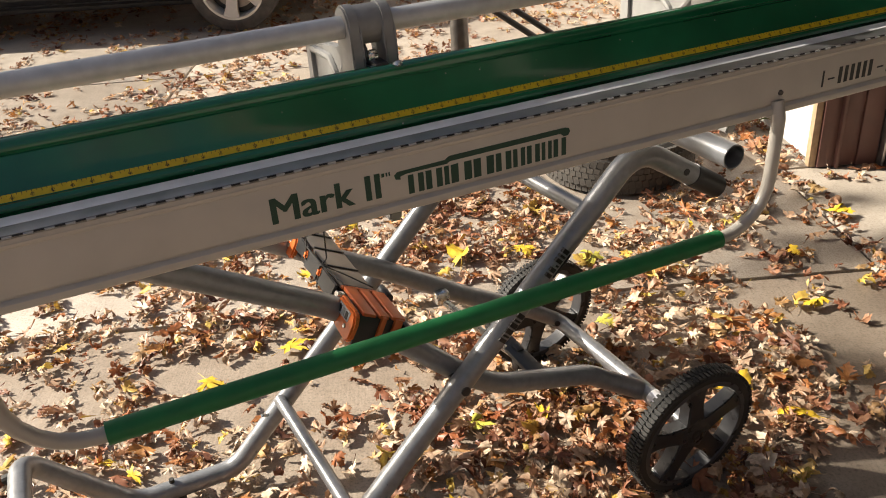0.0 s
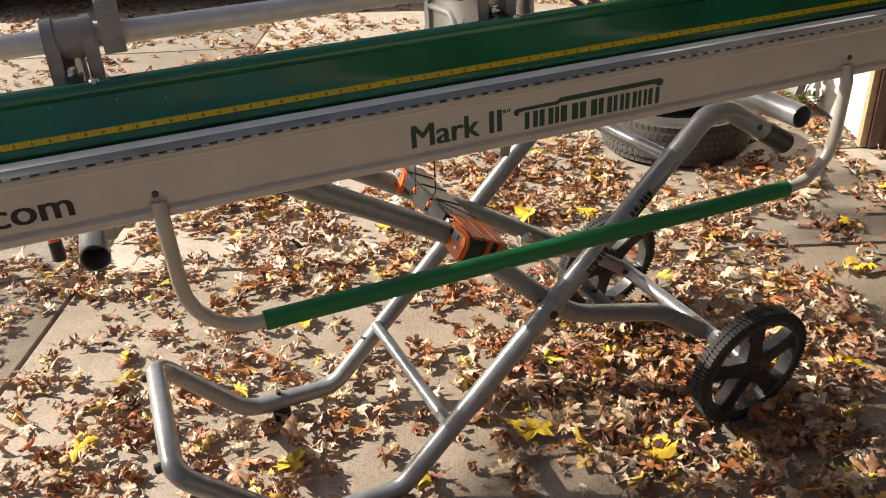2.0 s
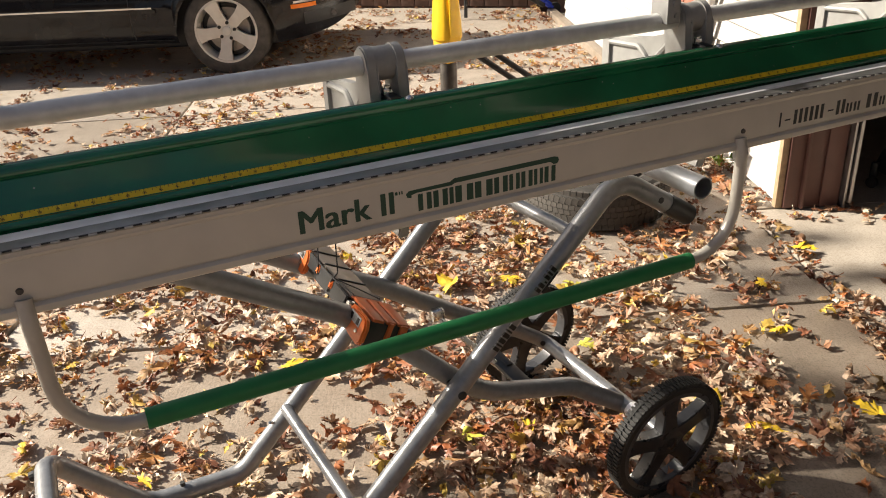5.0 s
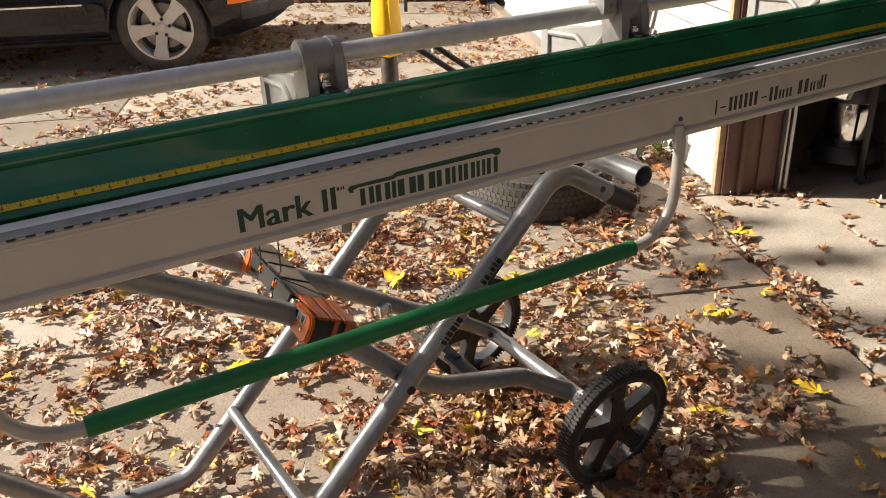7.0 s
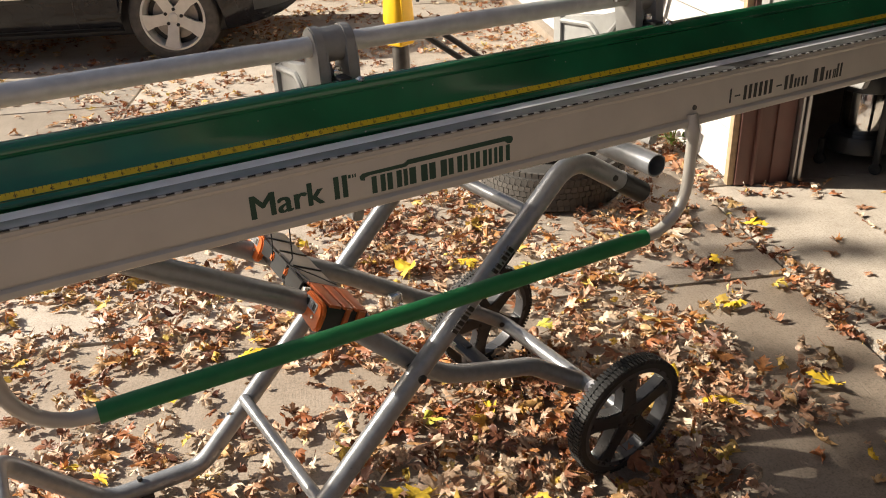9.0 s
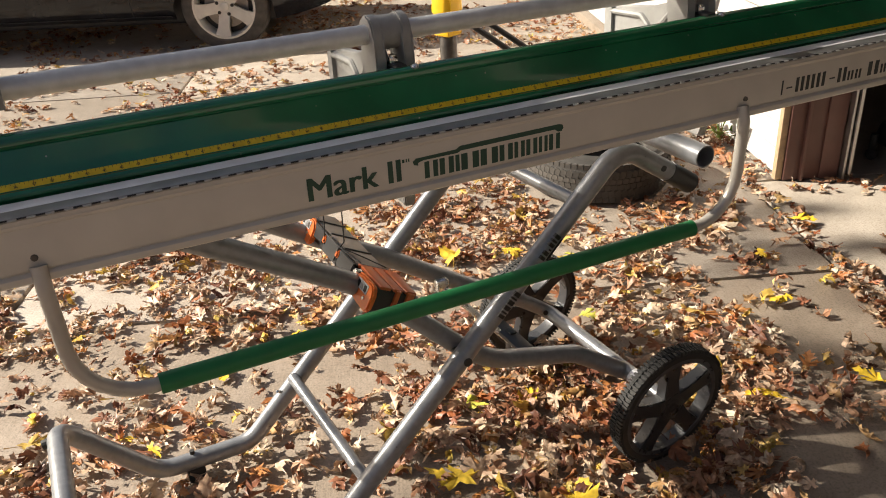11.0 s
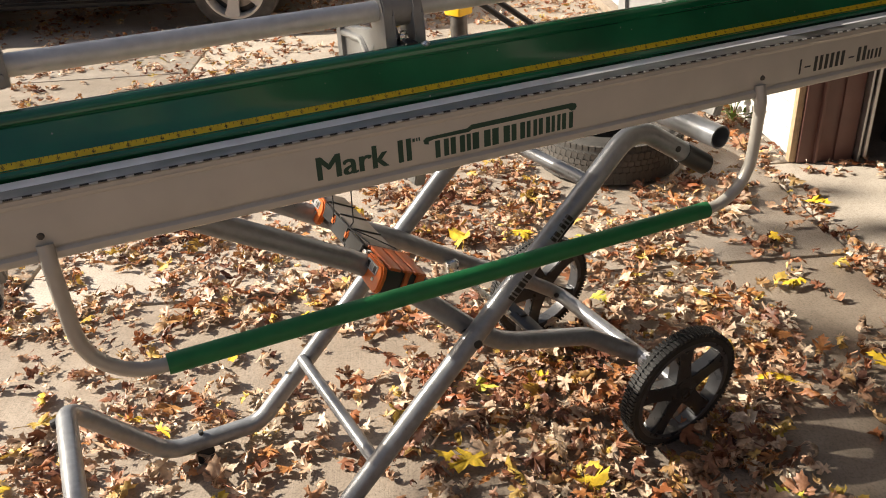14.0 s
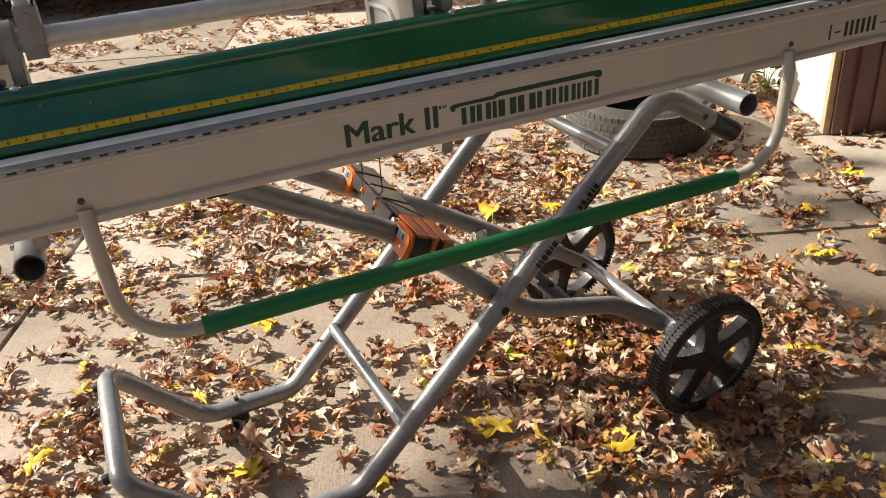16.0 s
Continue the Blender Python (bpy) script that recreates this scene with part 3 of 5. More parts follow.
part("lock_plate", bm, brake, "glossy dark green lock plate with a rolled lip", M["green"])
# yellow tape along the lower slope with black marks
ta, tb = Vector((0.0, 0.0796, 0.9609)), Vector((0.0, 0.0857, 0.9691))
up = (tb - ta).normalized()
out = Vector((0, -up.z, up.y))
bm = bmesh.new()
o1, o2 = out * 0.0006, out * -0.001
extrude_x(bm, [(p.y, p.z) for p in (ta + o2, ta + o1, tb + o1, tb + o2)], X0 + 0.01, X1 - 0.01)
part("measuring_tape", bm, brake, "worn yellow measuring tape with black inch marks", M["tape"])
TAPE0 = -0.916
tw = (tb - ta).length
bm = bmesh.new()
for q in range(0, 126 * 4):
    x = TAPE0 + q * 0.00635
    h = tw * (0.95 if q % 4 == 0 else 0.4 if q % 2 == 0 else 0.25)
    w = 0.0004
    base = tb + out * 0.0009
    vs = [bm.verts.new((x + dx, *(base - up * dh)[1:])) for dx, dh in ((-w, 0.0), (w, 0.0), (w, h), (-w, h))]
    bm.faces.new(vs)
tape_rot = Matrix((( 1, 0, 0), (0, up.y, out.y), (0, up.z, out.z))).to_4x4()
for inch in range(24, 126):
    cu = bpy.data.curves.new("num", "FONT")
    cu.body, cu.size, cu.align_x, cu.resolution_u = str(inch), 0.0066, "CENTER", 1
    tmp = bpy.data.objects.new("num", cu)
    me = bpy.data.meshes.new_from_object(tmp)
    p = ta + up * 0.0018 + out * 0.0010
    me.transform(Matrix.Translation((TAPE0 + inch * 0.0254, p.y, p.z)) @ tape_rot)
    bm.from_mesh(me)
    bpy.data.meshes.remove(me), bpy.data.objects.remove(tmp), bpy.data.curves.remove(cu)
tagged(part("tape_print", bm, brake, "black printed inch marks and numbers", M["ink"]), kind="stuff")

# printed shapes on the apron: plain strokes in place of the maker's lettering
def strokes(name, mat, spans, z0, z1, label, y=-0.0006):
    for x, w, a, b, lean in spans:
        h0, h1 = z0 + (z1 - z0) * a, z0 + (z1 - z0) * b
        bm = bmesh.new()
        bar_shape(bm, [(x, h0), (x + w, h0), (x + w + lean, h1), (x + lean, h1)], y, y + 0.0004)
        part(name, bm, brake, label, mat)

def word(x, widths, gap, thick, h=1.0):
    """Plain upright bars in the rhythm of a printed word."""
    out = []
    for w in widths:
        if w <= thick * 1.6:
            out.append((x, w, 0, h, 0))
        else:
            t = max(thick, w * 0.36)
            out += [(x, t, 0, h, 0.0), (x + w - t, t, 0, h, 0.0)]
        x += w + gap
    return out

def lettering(text, x0, x1, z, size, mat, label):
    cu = bpy.data.curves.new("letters", "FONT")
    cu.body, cu.size, cu.extrude, cu.offset, cu.resolution_u = text, size, 0.0002, 0.0, 3
    tmp = bpy.data.objects.new("letters", cu)
    me = bpy.data.meshes.new_from_object(tmp)
    bpy.data.objects.remove(tmp), bpy.data.curves.remove(cu)
    xs = [v.co.x for v in me.vertices]
    k = (x1 - x0) / (max(xs) - min(xs))
    me.transform(Matrix.Translation((x0 - min(xs) * k, -0.0004, z)) @ pose(0, 0, 0, 90, 0, 0) @ Matrix.Diagonal((k, 1, 1, 1)))
    src = bmesh.new()
    src.from_mesh(me)
    bpy.data.meshes.remove(me)
    left = set(src.verts)
    while left:
        isle, todo = [], [left.pop()]
        while todo:
            v = todo.pop()
            isle.append(v)
            for e in v.link_edges:
                o = e.other_vert(v)
                if o in left:
                    left.remove(o)
                    todo.append(o)
        inside = set(isle)
        faces = [f for f in src.faces if f.verts[0] in inside]
        bm = bmesh.new()
        for dx, dy in ((0.0, 0.0), (0.0016, -0.00012), (0.0032, -0.00024)):
            made = {v: bm.verts.new(v.co + Vector((dx, dy, 0))) for v in isle}
            for f in faces:
                bm.faces.new([made[v] for v in f.verts])
        part("letter", bm, brake, label, mat)
    src.free()

lettering("Mark II", 0.420, 0.586, 0.8715, 0.0585, M["green_ink"], "dark green printed letters")
logo = word(0.634, [0.026, 0.028, 0.008, 0.036, 0.036, 0.028, 0.022, 0.024, 0.019, 0.024], 0.0035, 0.0068)
strokes("printed_mark", M["green_ink"], [(0.592, 0.0045, 0, 1, 0), (0.599, 0.0025, 0, 1, 0), (0.6035, 0.0025, 0, 1, 0)], 0.9035, 0.9095, "dark green plain bars")
strokes("printed_logo", M["green_ink"], logo, 0.866, 0.897, "dark green plain blocks")
bm = bmesh.new()
bar_shape(bm, [(0.618, 0.9065), (0.612, 0.902), (0.614, 0.895), (0.622, 0.893), (0.622, 0.898), (0.632, 0.9005), (0.700, 0.9005), (0.706, 0.9035), (0.905, 0.9045), (0.912, 0.899), (0.920, 0.899), (0.924, 0.905), (0.922, 0.911), (0.914, 0.9135), (0.705, 0.9125), (0.697, 0.9075)], -0.0006, -0.0002)
part("printed_line", bm, brake, "dark green line with hooked ends", M["green_ink"])
NUM = [(1.482, 0.0045, 0, 1, 0), (1.497, 0.017, 0.36, 0.46, 0)] + word(1.524, [0.024, 0.025, 0.025], 0.007, 0.0045) + [(1.626, 0.017, 0.36, 0.46, 0)] \
    + word(1.652, [0.026], 0.006, 0.005) + word(1.684, [0.017, 0.018], 0.007, 0.004, 0.66) + word(1.748, [0.034], 0.006, 0.005) + word(1.790, [0.017, 0.010], 0.007, 0.004, 0.66) + word(1.826, [0.018], 0.006, 0.0045)
strokes("printed_number", M["ink"], NUM, 0.871, 0.903, "black plain bars")
lettering(".com", -0.246, -0.119, 0.8735, 0.058, M["ink"], "black printed letters")
strokes("printed_address", M["ink"], word(-0.42, [0.03, 0.022, 0.022, 0.03, 0.022, 0.016, 0.022], 0.006, 0.004, 0.7), 0.8735, 0.905, "black plain bars")

# front lifting handle: bent tube with a green vinyl grip, one long bay between two bolts and its neighbours
def lifting_handle(x):
    bm = bmesh.new()
    L = 1.366
    pipe(bm, [(x - 0.002, -0.003, 0.868), (x - 0.002, -0.012, 0.835), (x + 0.004, -0.012, 0.617), (x + L - 0.004, -0.012, 0.617), (x + L + 0.002, -0.012, 0.835), (x + L + 0.002, -0.003, 0.868)], 0.0125, 16, [0.03, 0.112, 0.112, 0.03])
    h = part("lifting_handle", bm, brake, "pale bent tube handle", M["handle_tube"])
    bm = bmesh.new()
    pipe(bm, [(x + 0.122, -0.012, 0.617), (x + 1.252, -0.012, 0.617)], 0.0178, 20, hollow=0.004)
    part("grip", bm, h, "green vinyl grip sleeve", M["grip"])

lifting_handle(0.004)
for x in (0.0, 1.38):
    bm = bmesh.new()
    cyl(bm, (x, 0.004, 0.881), (x, -0.0035, 0.881), 0.0068, 14, 0.0045)
    part("bolt", bm, brake, "dull steel pan-head bolt", M["dark_steel"])

# pivot bar along the back and the cast arms that carry it
BY, BZ, BR = 0.200, 1.085, 0.0184
bm = bmesh.new()
pipe(bm, [(X0 - 0.02, BY, BZ), (X1 + 0.02, BY, BZ)], BR, 24, hollow=0.003)
part("pivot_bar", bm, brake, "grey anodised pivot bar", M["bar"])

def yz_plate(bm, pts, x0, x1):
    a = [bm.verts.new((x0, y, z)) for y, z in pts]
    b = [bm.verts.new((x1, y, z)) for y, z in pts]
    k = len(pts)
    for i in range(k):
        j = (i + 1) % k
        bm.faces.new((a[i], a[j], b[j], b[i]))
    bm.faces.new(a), bm.faces.new(b)
    return bm

def cheek_shape(r, foot):
    pts = [(BY + r * math.sin(t), BZ + r * math.cos(t)) for t in np.linspace(-1.75, 2.2, 15)]
    return pts + [(BY + 0.016, foot), (BY - 0.040, foot), (BY - 0.040, 1.04)]

cheek_bm = yz_plate(bmesh.new(), cheek_shape(0.0345, 0.955), -0.0105, 0.0105)
bmesh.ops.bevel(cheek_bm, geom=[e for e in cheek_bm.edges if abs(e.verts[0].co.x - e.verts[1].co.x) < 1e-6], offset=0.003, segments=2, affect="EDGES")
cheek_me = finish(cheek_bm, "cheek", M["cast"])
hub_bm = bmesh.new()
cyl(hub_bm, (-0.02, BY, BZ), (0.034, BY, BZ), 0.0315, 28, bevel=0.003)
hub_me = finish(hub_bm, "hub", M["cast"])
web_bm = yz_plate(bmesh.new(), [(0.150, 1.010), (0.205, 1.060), (0.235, 1.046), (0.300, 1.030), (0.430, 1.014), (0.452, 1.000), (0.456, 0.800), (0.430, 0.770), (0.110, 0.770), (0.100, 0.800), (0.138, 0.850), (0.138, 0.960)], -0.011, 0.011)
bmesh.ops.bevel(web_bm, geom=[e for e in web_bm.edges if abs(e.verts[0].co.x - e.verts[1].co.x) < 1e-6], offset=0.003, segments=2, affect="EDGES")
web_me = finish(web_bm, "web", M["cast"])
rib_bm = bmesh.new()
for path in ([(0.165, 1.036), (0.225, 1.030), (0.262, 0.995), (0.262, 0.940)], [(0.440, 1.000), (0.330, 1.006), (0.300, 0.984), (0.300, 0.940), (0.340, 0.915), (0.440, 0.910)], [(0.440, 0.880), (0.330, 0.880), (0.300, 0.850), (0.310, 0.790)], [(0.160, 0.965), (0.215, 0.965), (0.235, 0.935)]):
    pipe(rib_bm, [(-0.0125, y, z) for y, z in path], 0.0075, 8, 0.02)
yz_plate(rib_bm, [(0.436, 1.016), (0.462, 1.004), (0.464, 0.795), (0.436, 0.770)], -0.019, 0.019)
rib_me = finish(rib_bm, "rib", M["cast"])
arm_bm = bmesh.new()
block(arm_bm, -0.009, 0.009, 0.136, 0.215, 0.985, 1.030, 0.004)
block(arm_bm, -0.006, 0.016, 0.124, 0.170, 1.030, 1.038, 0.002)
arm_me = finish(arm_bm, "link", M["plastic"])
cb_bm = bmesh.new()
cyl(cb_bm, (0.0, 0.158, 1.036), (0.0, 0.158, 1.048), 0.0090, 6, bevel=0.001)
cyl(cb_bm, (0.0, 0.158, 1.048), (0.0, 0.158, 1.052), 0.006, 12)
cb_me = finish(cb_bm, "nut", M["zinc"])
rv_bm = bmesh.new()
bmesh.ops.create_uvsphere(rv_bm, u_segments=14, v_segments=8, radius=0.0085)
rv_bm.transform(Matrix.Translation((0, 0.1215, 1.0335)) @ Matrix.Diagonal((1, 1, 0.6, 1)))
rv_me = finish(rv_bm, "rivet", M["zinc"])
for x in (-0.825, -0.082, 0.648, 1.375, 2.110):
    body = part("c_frame", web_me, brake, "grey cast aluminium frame arm", m=Matrix.Translation((x, 0, 0)))
    part("rib", rib_me, body)
    part("cheek", cheek_me, body, m=Matrix.Translation((-0.016, 0, 0)))
    part("cheek", cheek_me, body, m=Matrix.Translation((0.041, 0, 0)))
    part("hub", hub_me, body)
    part("link", arm_me, body, "black steel link", m=Matrix.Translation((0.004, 0, 0)))
    part("nut", cb_me, body, "zinc nut", m=Matrix.Translation((0.006, 0, 0)))
    part("rivet", rv_me, body, "bright rivet on the lip", m=Matrix.Translation((0.033, 0, 0)))

# locking levers on the pivot bar
def lock_lever(x, low):
    bm = bmesh.new()
    for dx in (-0.017, 0.014):
        block(bm, x + dx, x + dx + 0.003, BY - 0.030, BY + 0.020, low, 1.140, 0.001)
    block(bm, x - 0.017, x + 0.017, BY - 0.033, BY - 0.029, low, 1.140, 0.001)
    cyl(bm, (x, BY - 0.031, 1.126), (x, BY - 0.037, 1.126), 0.006, 6)
    cyl(bm, (x + 0.006, BY - 0.031, low + 0.016), (x + 0.006, BY - 0.037, low + 0.016), 0.006, 6)
    lv = part("lock_lever", bm, brake, "pressed steel lever bracket", M["bracket"])
    bm = bmesh.new()
    pipe(bm, [(x - 0.002, BY - 0.008, 1.105), (x - 0.010, BY + 0.006, 1.46)], 0.0130, 16)
    part("lever_tube", bm, lv, "grey lever tube", M["bar"])
    bm = bmesh.new()
    pipe(bm, [(x - 0.0038, BY - 0.0051, 1.172), (x - 0.0102, BY + 0.0062, 1.47)], 0.0175, 18, hollow=0.004)
    part("grip", bm, lv, "green vinyl grip sleeve", M["grip"])
    bm = bmesh.new()
    pipe(bm, [(x - 0.019, BY - 0.02, 1.150), (x - 0.022, BY - 0.024, 1.160), (x + 0.018, BY - 0.024, 1.160), (x + 0.016, BY - 0.02, 1.145)], 0.0015, 6, 0.004)
    part("spring_clip", bm, lv, "zinc spring clip", M["zinc"])

lock_lever(-0.006, 1.060)
lock_lever(1.318, 1.084)

# cross tubes below the bed
for x, y0, z in ((1.371, 0.088, 0.726), (-0.122, 0.185, 0.706)):
    bm = bmesh.new()
    pipe(bm, [(x, y0, z), (x, 0.62, z)], 0.0265, 24, hollow=0.003)
    t = part("cross_tube", bm, brake, "blue-grey steel cross tube with an open end", M["tube_steel"])
    bm = bmesh.new()
    block(bm, x - 0.018, x + 0.018, 0.33, 0.37, z + 0.02, 0.80, 0.003)
    part("hanger", bm, t, mat=M["steel"])
    bm = bmesh.new()
    cyl(bm, (x - 0.026, 0.275, z + 0.006), (x - 0.032, 0.275, z + 0.006), 0.006, 10)
    part("screw", bm, t, "zinc screw head", M["zinc"])

bm = bmesh.new()
cyl(bm, (-0.182, 0.222, 0.700), (-0.182, 0.222, 0.738), 0.0120, 18, bevel=0.002)
kn = part("stop_knob", bm, brake, "black stop knob under the bed", M["plastic"])
bm = bmesh.new()
cyl(bm, (-0.182, 0.222, 0.738), (-0.182, 0.222, 0.790), 0.0105, 18, bevel=0.001)
part("collar", bm, kn, "orange-red collar", M["orange"])

# ---- the folding stand ----
stand = thing("saw_stand", "silver-grey folding tubular stand with two wheels on leaf litter", "tool stand")
AN, AF, BN, BF = 0.082, 0.482, 0.135, 0.450
TR = 0.0222
def a_side(y, dx, dz):
    return [(1.318 + dx, y, 0.680 + dz), (1.124 + dx, y, 0.804 + dz), (0.365 + dx, y, 0.034 + dz), (0.140 + dx, y, 0.034 + dz), (-0.088, y, 0.262)]
bm = bmesh.new()
pipe(bm, a_side(AN, 0, 0) + a_side(AF, -0.042, 0.022)[::-1], TR, 18, [0.07, 0.09, 0.09, 0.045, 0.045, 0.09, 0.09, 0.07], hollow=0.0025)
part("outer_frame", bm, stand, "bent silver-grey tube frame with a raised foot bar", M["stand"])
B_NEAR = [(0.212, 0.805), (0.530, 0.620), (0.766, 0.385), (0.835, 0.333), (1.062, 0.272), (1.213, 0.168)]
B_FAR = [(0.212, 0.790), (0.590, 0.560), (0.715, 0.490), (0.930, 0.350), (1.100, 0.254)]
for y, line in ((BN, B_NEAR), (BF, B_FAR)):
    bm = bmesh.new()
    pipe(bm, [(x, y, z) for x, z in line], TR, 18, [0.4, 0.5, 0.3, 0.10], hollow=0.0025)
    part("inner_rail", bm, stand, "dull grey tube rail", M["stand"])
    bm = bmesh.new()
    block(bm, 0.188, 0.228, y - 0.026, y + 0.026, 0.788, 0.838, 0.004)
    part("end_bracket", bm, stand, "dark pivot bracket", M["plastic"])
bm = bmesh.new()
pipe(bm, [(0.492, AN + 0.01, 0.165), (0.452, AF - 0.01, 0.212)], 0.0145, 16)
part("foot_brace", bm, stand, mat=M["stand"])
bm = bmesh.new()
pipe(bm, [(1.020, AN + 0.01, 0.699), (0.982, AF - 0.01, 0.705)], 0.0150, 16)
part("top_brace", bm, stand, mat=M["stand"])
bm = bmesh.new()
pipe(bm, [(1.226, -0.01, 0.166), (1.192, 0.456, 0.186), (1.090, 0.450, 0.258)], 0.0195, 18, 0.035)
ax = part("axle_tube", bm, stand, mat=M["stand"])
bm = bmesh.new()
pipe(bm, [(1.2205, 0.045, 0.169), (1.2155, 0.10, 0.172)], 0.0210, 18)
part("collar", bm, ax, "bright metal collar", M["alu"])
bm = bmesh.new()
cyl(bm, (1.170, 0.4305, 0.199), (1.1695, 0.4275, 0.199), 0.0075, 12)
part("pin_hole", bm, ax, "dark pin hole", M["plastic"])
bm = bmesh.new()
pipe(bm, [(1.183, 0.445, 0.186), (1.178, 0.545, 0.172)], 0.012, 14)
part("stub_axle", bm, ax, "dark steel stub axle", M["dark_steel"])
for y0, y1 in ((AN - 0.0255, BN), (AF + 0.024, BF)):
    bm = bmesh.new()
    cyl(bm, (0.7345, y0, 0.4045), (0.7345, y1, 0.4045), 0.0100, 12, bevel=0.002)
    part("pivot_bolt", bm, stand, "black pivot bolt", M["plastic"])
for x, y, z in ((0.215, AN, 0.034), (0.180, AF, 0.056)):
    bm = bmesh.new()
    block(bm, x - 0.022, x + 0.022, y - 0.018, y + 0.018, 0.001, max(0.012, z - 0.012), 0.004)
    cyl(bm, (x, y, 0.004), (x, y, z + 0.031), 0.006, 10)
    part("foot_pad", bm, stand, "black rubber foot", M["rubber"])
for y in (0.12, 0.44):
    bm = bmesh.new()
    cyl(bm, (-0.098, y, 0.262), (-0.120, y, 0.258), 0.011, 12, bevel=0.002)
    part("bumper", bm, stand, "black rubber bumper", M["rubber"])
bm = bmesh.new()
cyl(bm, (0.416, 0.466, 0.186), (0.402, 0.444, 0.206), 0.0042, 12, bevel=0.001)
part("locking_pin", bm, stand, "small zinc locking pin", M["zinc"])
for y, dx, dz in ((AN, 0, 0), (AF, -0.042, 0.022)):
    bm = bmesh.new()
    pipe(bm, [(1.258 + dx, y, 0.7184 + dz), (1.326 + dx, y, 0.6749 + dz)], TR + 0.0016, 18, hollow=0.004)
    part("end_sleeve", bm, stand, "black plastic end sleeve", M["plastic"])
    bm = bmesh.new()
    cyl(bm, (1.228 + dx, y - TR - 0.001, 0.7375 + dz), (1.228 + dx, y - TR + 0.006, 0.7375 + dz), 0.007, 12)
    part("hole_plug", bm, stand, "black plug", M["plastic"])
# printing on the near leg: plain dark bars
leg = Vector((1.124 - 0.365, 0, 0.804 - 0.034)).normalized()
foot = Vector((0.365, AN, 0.034))
side = Vector((-leg.z, 0, leg.x))
for u, w, v, h in ((0.640, 0.008, -0.008, 0.017), (0.652, 0.004, -0.008, 0.017), (0.660, 0.010, -0.008, 0.017), (0.674, 0.010, -0.008, 0.017), (0.688, 0.004, -0.008, 0.017), (0.696, 0.010, -0.008, 0.017),
                   (0.790, 0.008, -0.001, 0.013), (0.802, 0.009, -0.001, 0.013), (0.815, 0.004, -0.001, 0.006), (0.823, 0.008, -0.001, 0.015), (0.835, 0.005, -0.001, 0.015), (0.844, 0.009, -0.001, 0.015), (0.795, 0.055, -0.009, 0.003)):
    c = foot + leg * u
    a = [c + side * v, c + leg * w + side * v, c + leg * w + side * (v + h), c + side * (v + h)]
    bm = bmesh.new()
    bar_shape(bm, [(p.x, p.z) for p in a], AN - TR - 0.0012, AN - TR + 0.006)
    part("printed_bar", bm, stand, "black plain bar", M["ink"])
# lock strut with a bright lever between the legs
bm = bmesh.new()
pipe(bm, [(0.845, 0.425, 0.385), (0.982, 0.30, 0.238)], 0.0085, 12)
block(bm, 0.835, 0.868, 0.410, 0.440, 0.370, 0.402, 0.005)
part("lock_strut", bm, stand, "bright zinc locking strut", M["zinc"])
bm = bmesh.new()
block(bm, 0.955, 0.995, 0.16, 0.40, 0.258, 0.270, 0.003)
part("lock_bar", bm, stand, "dark locking bar", M["plastic"])
bm = bmesh.new()
block(bm, 0.972, 0.990, 0.285, 0.315, 0.205, 0.275, 0.003)
latch = part("latch_plate", bm, stand, "black latch plate at the strut's foot", M["plastic"])
for z in (0.218, 0.238):
    bm = bmesh.new()
    cyl(bm, (0.978, 0.286, z), (0.976, 0.279, z), 0.0055, 10, bevel=0.001)
    part("screw", bm, latch, "zinc screw", M["zinc"])

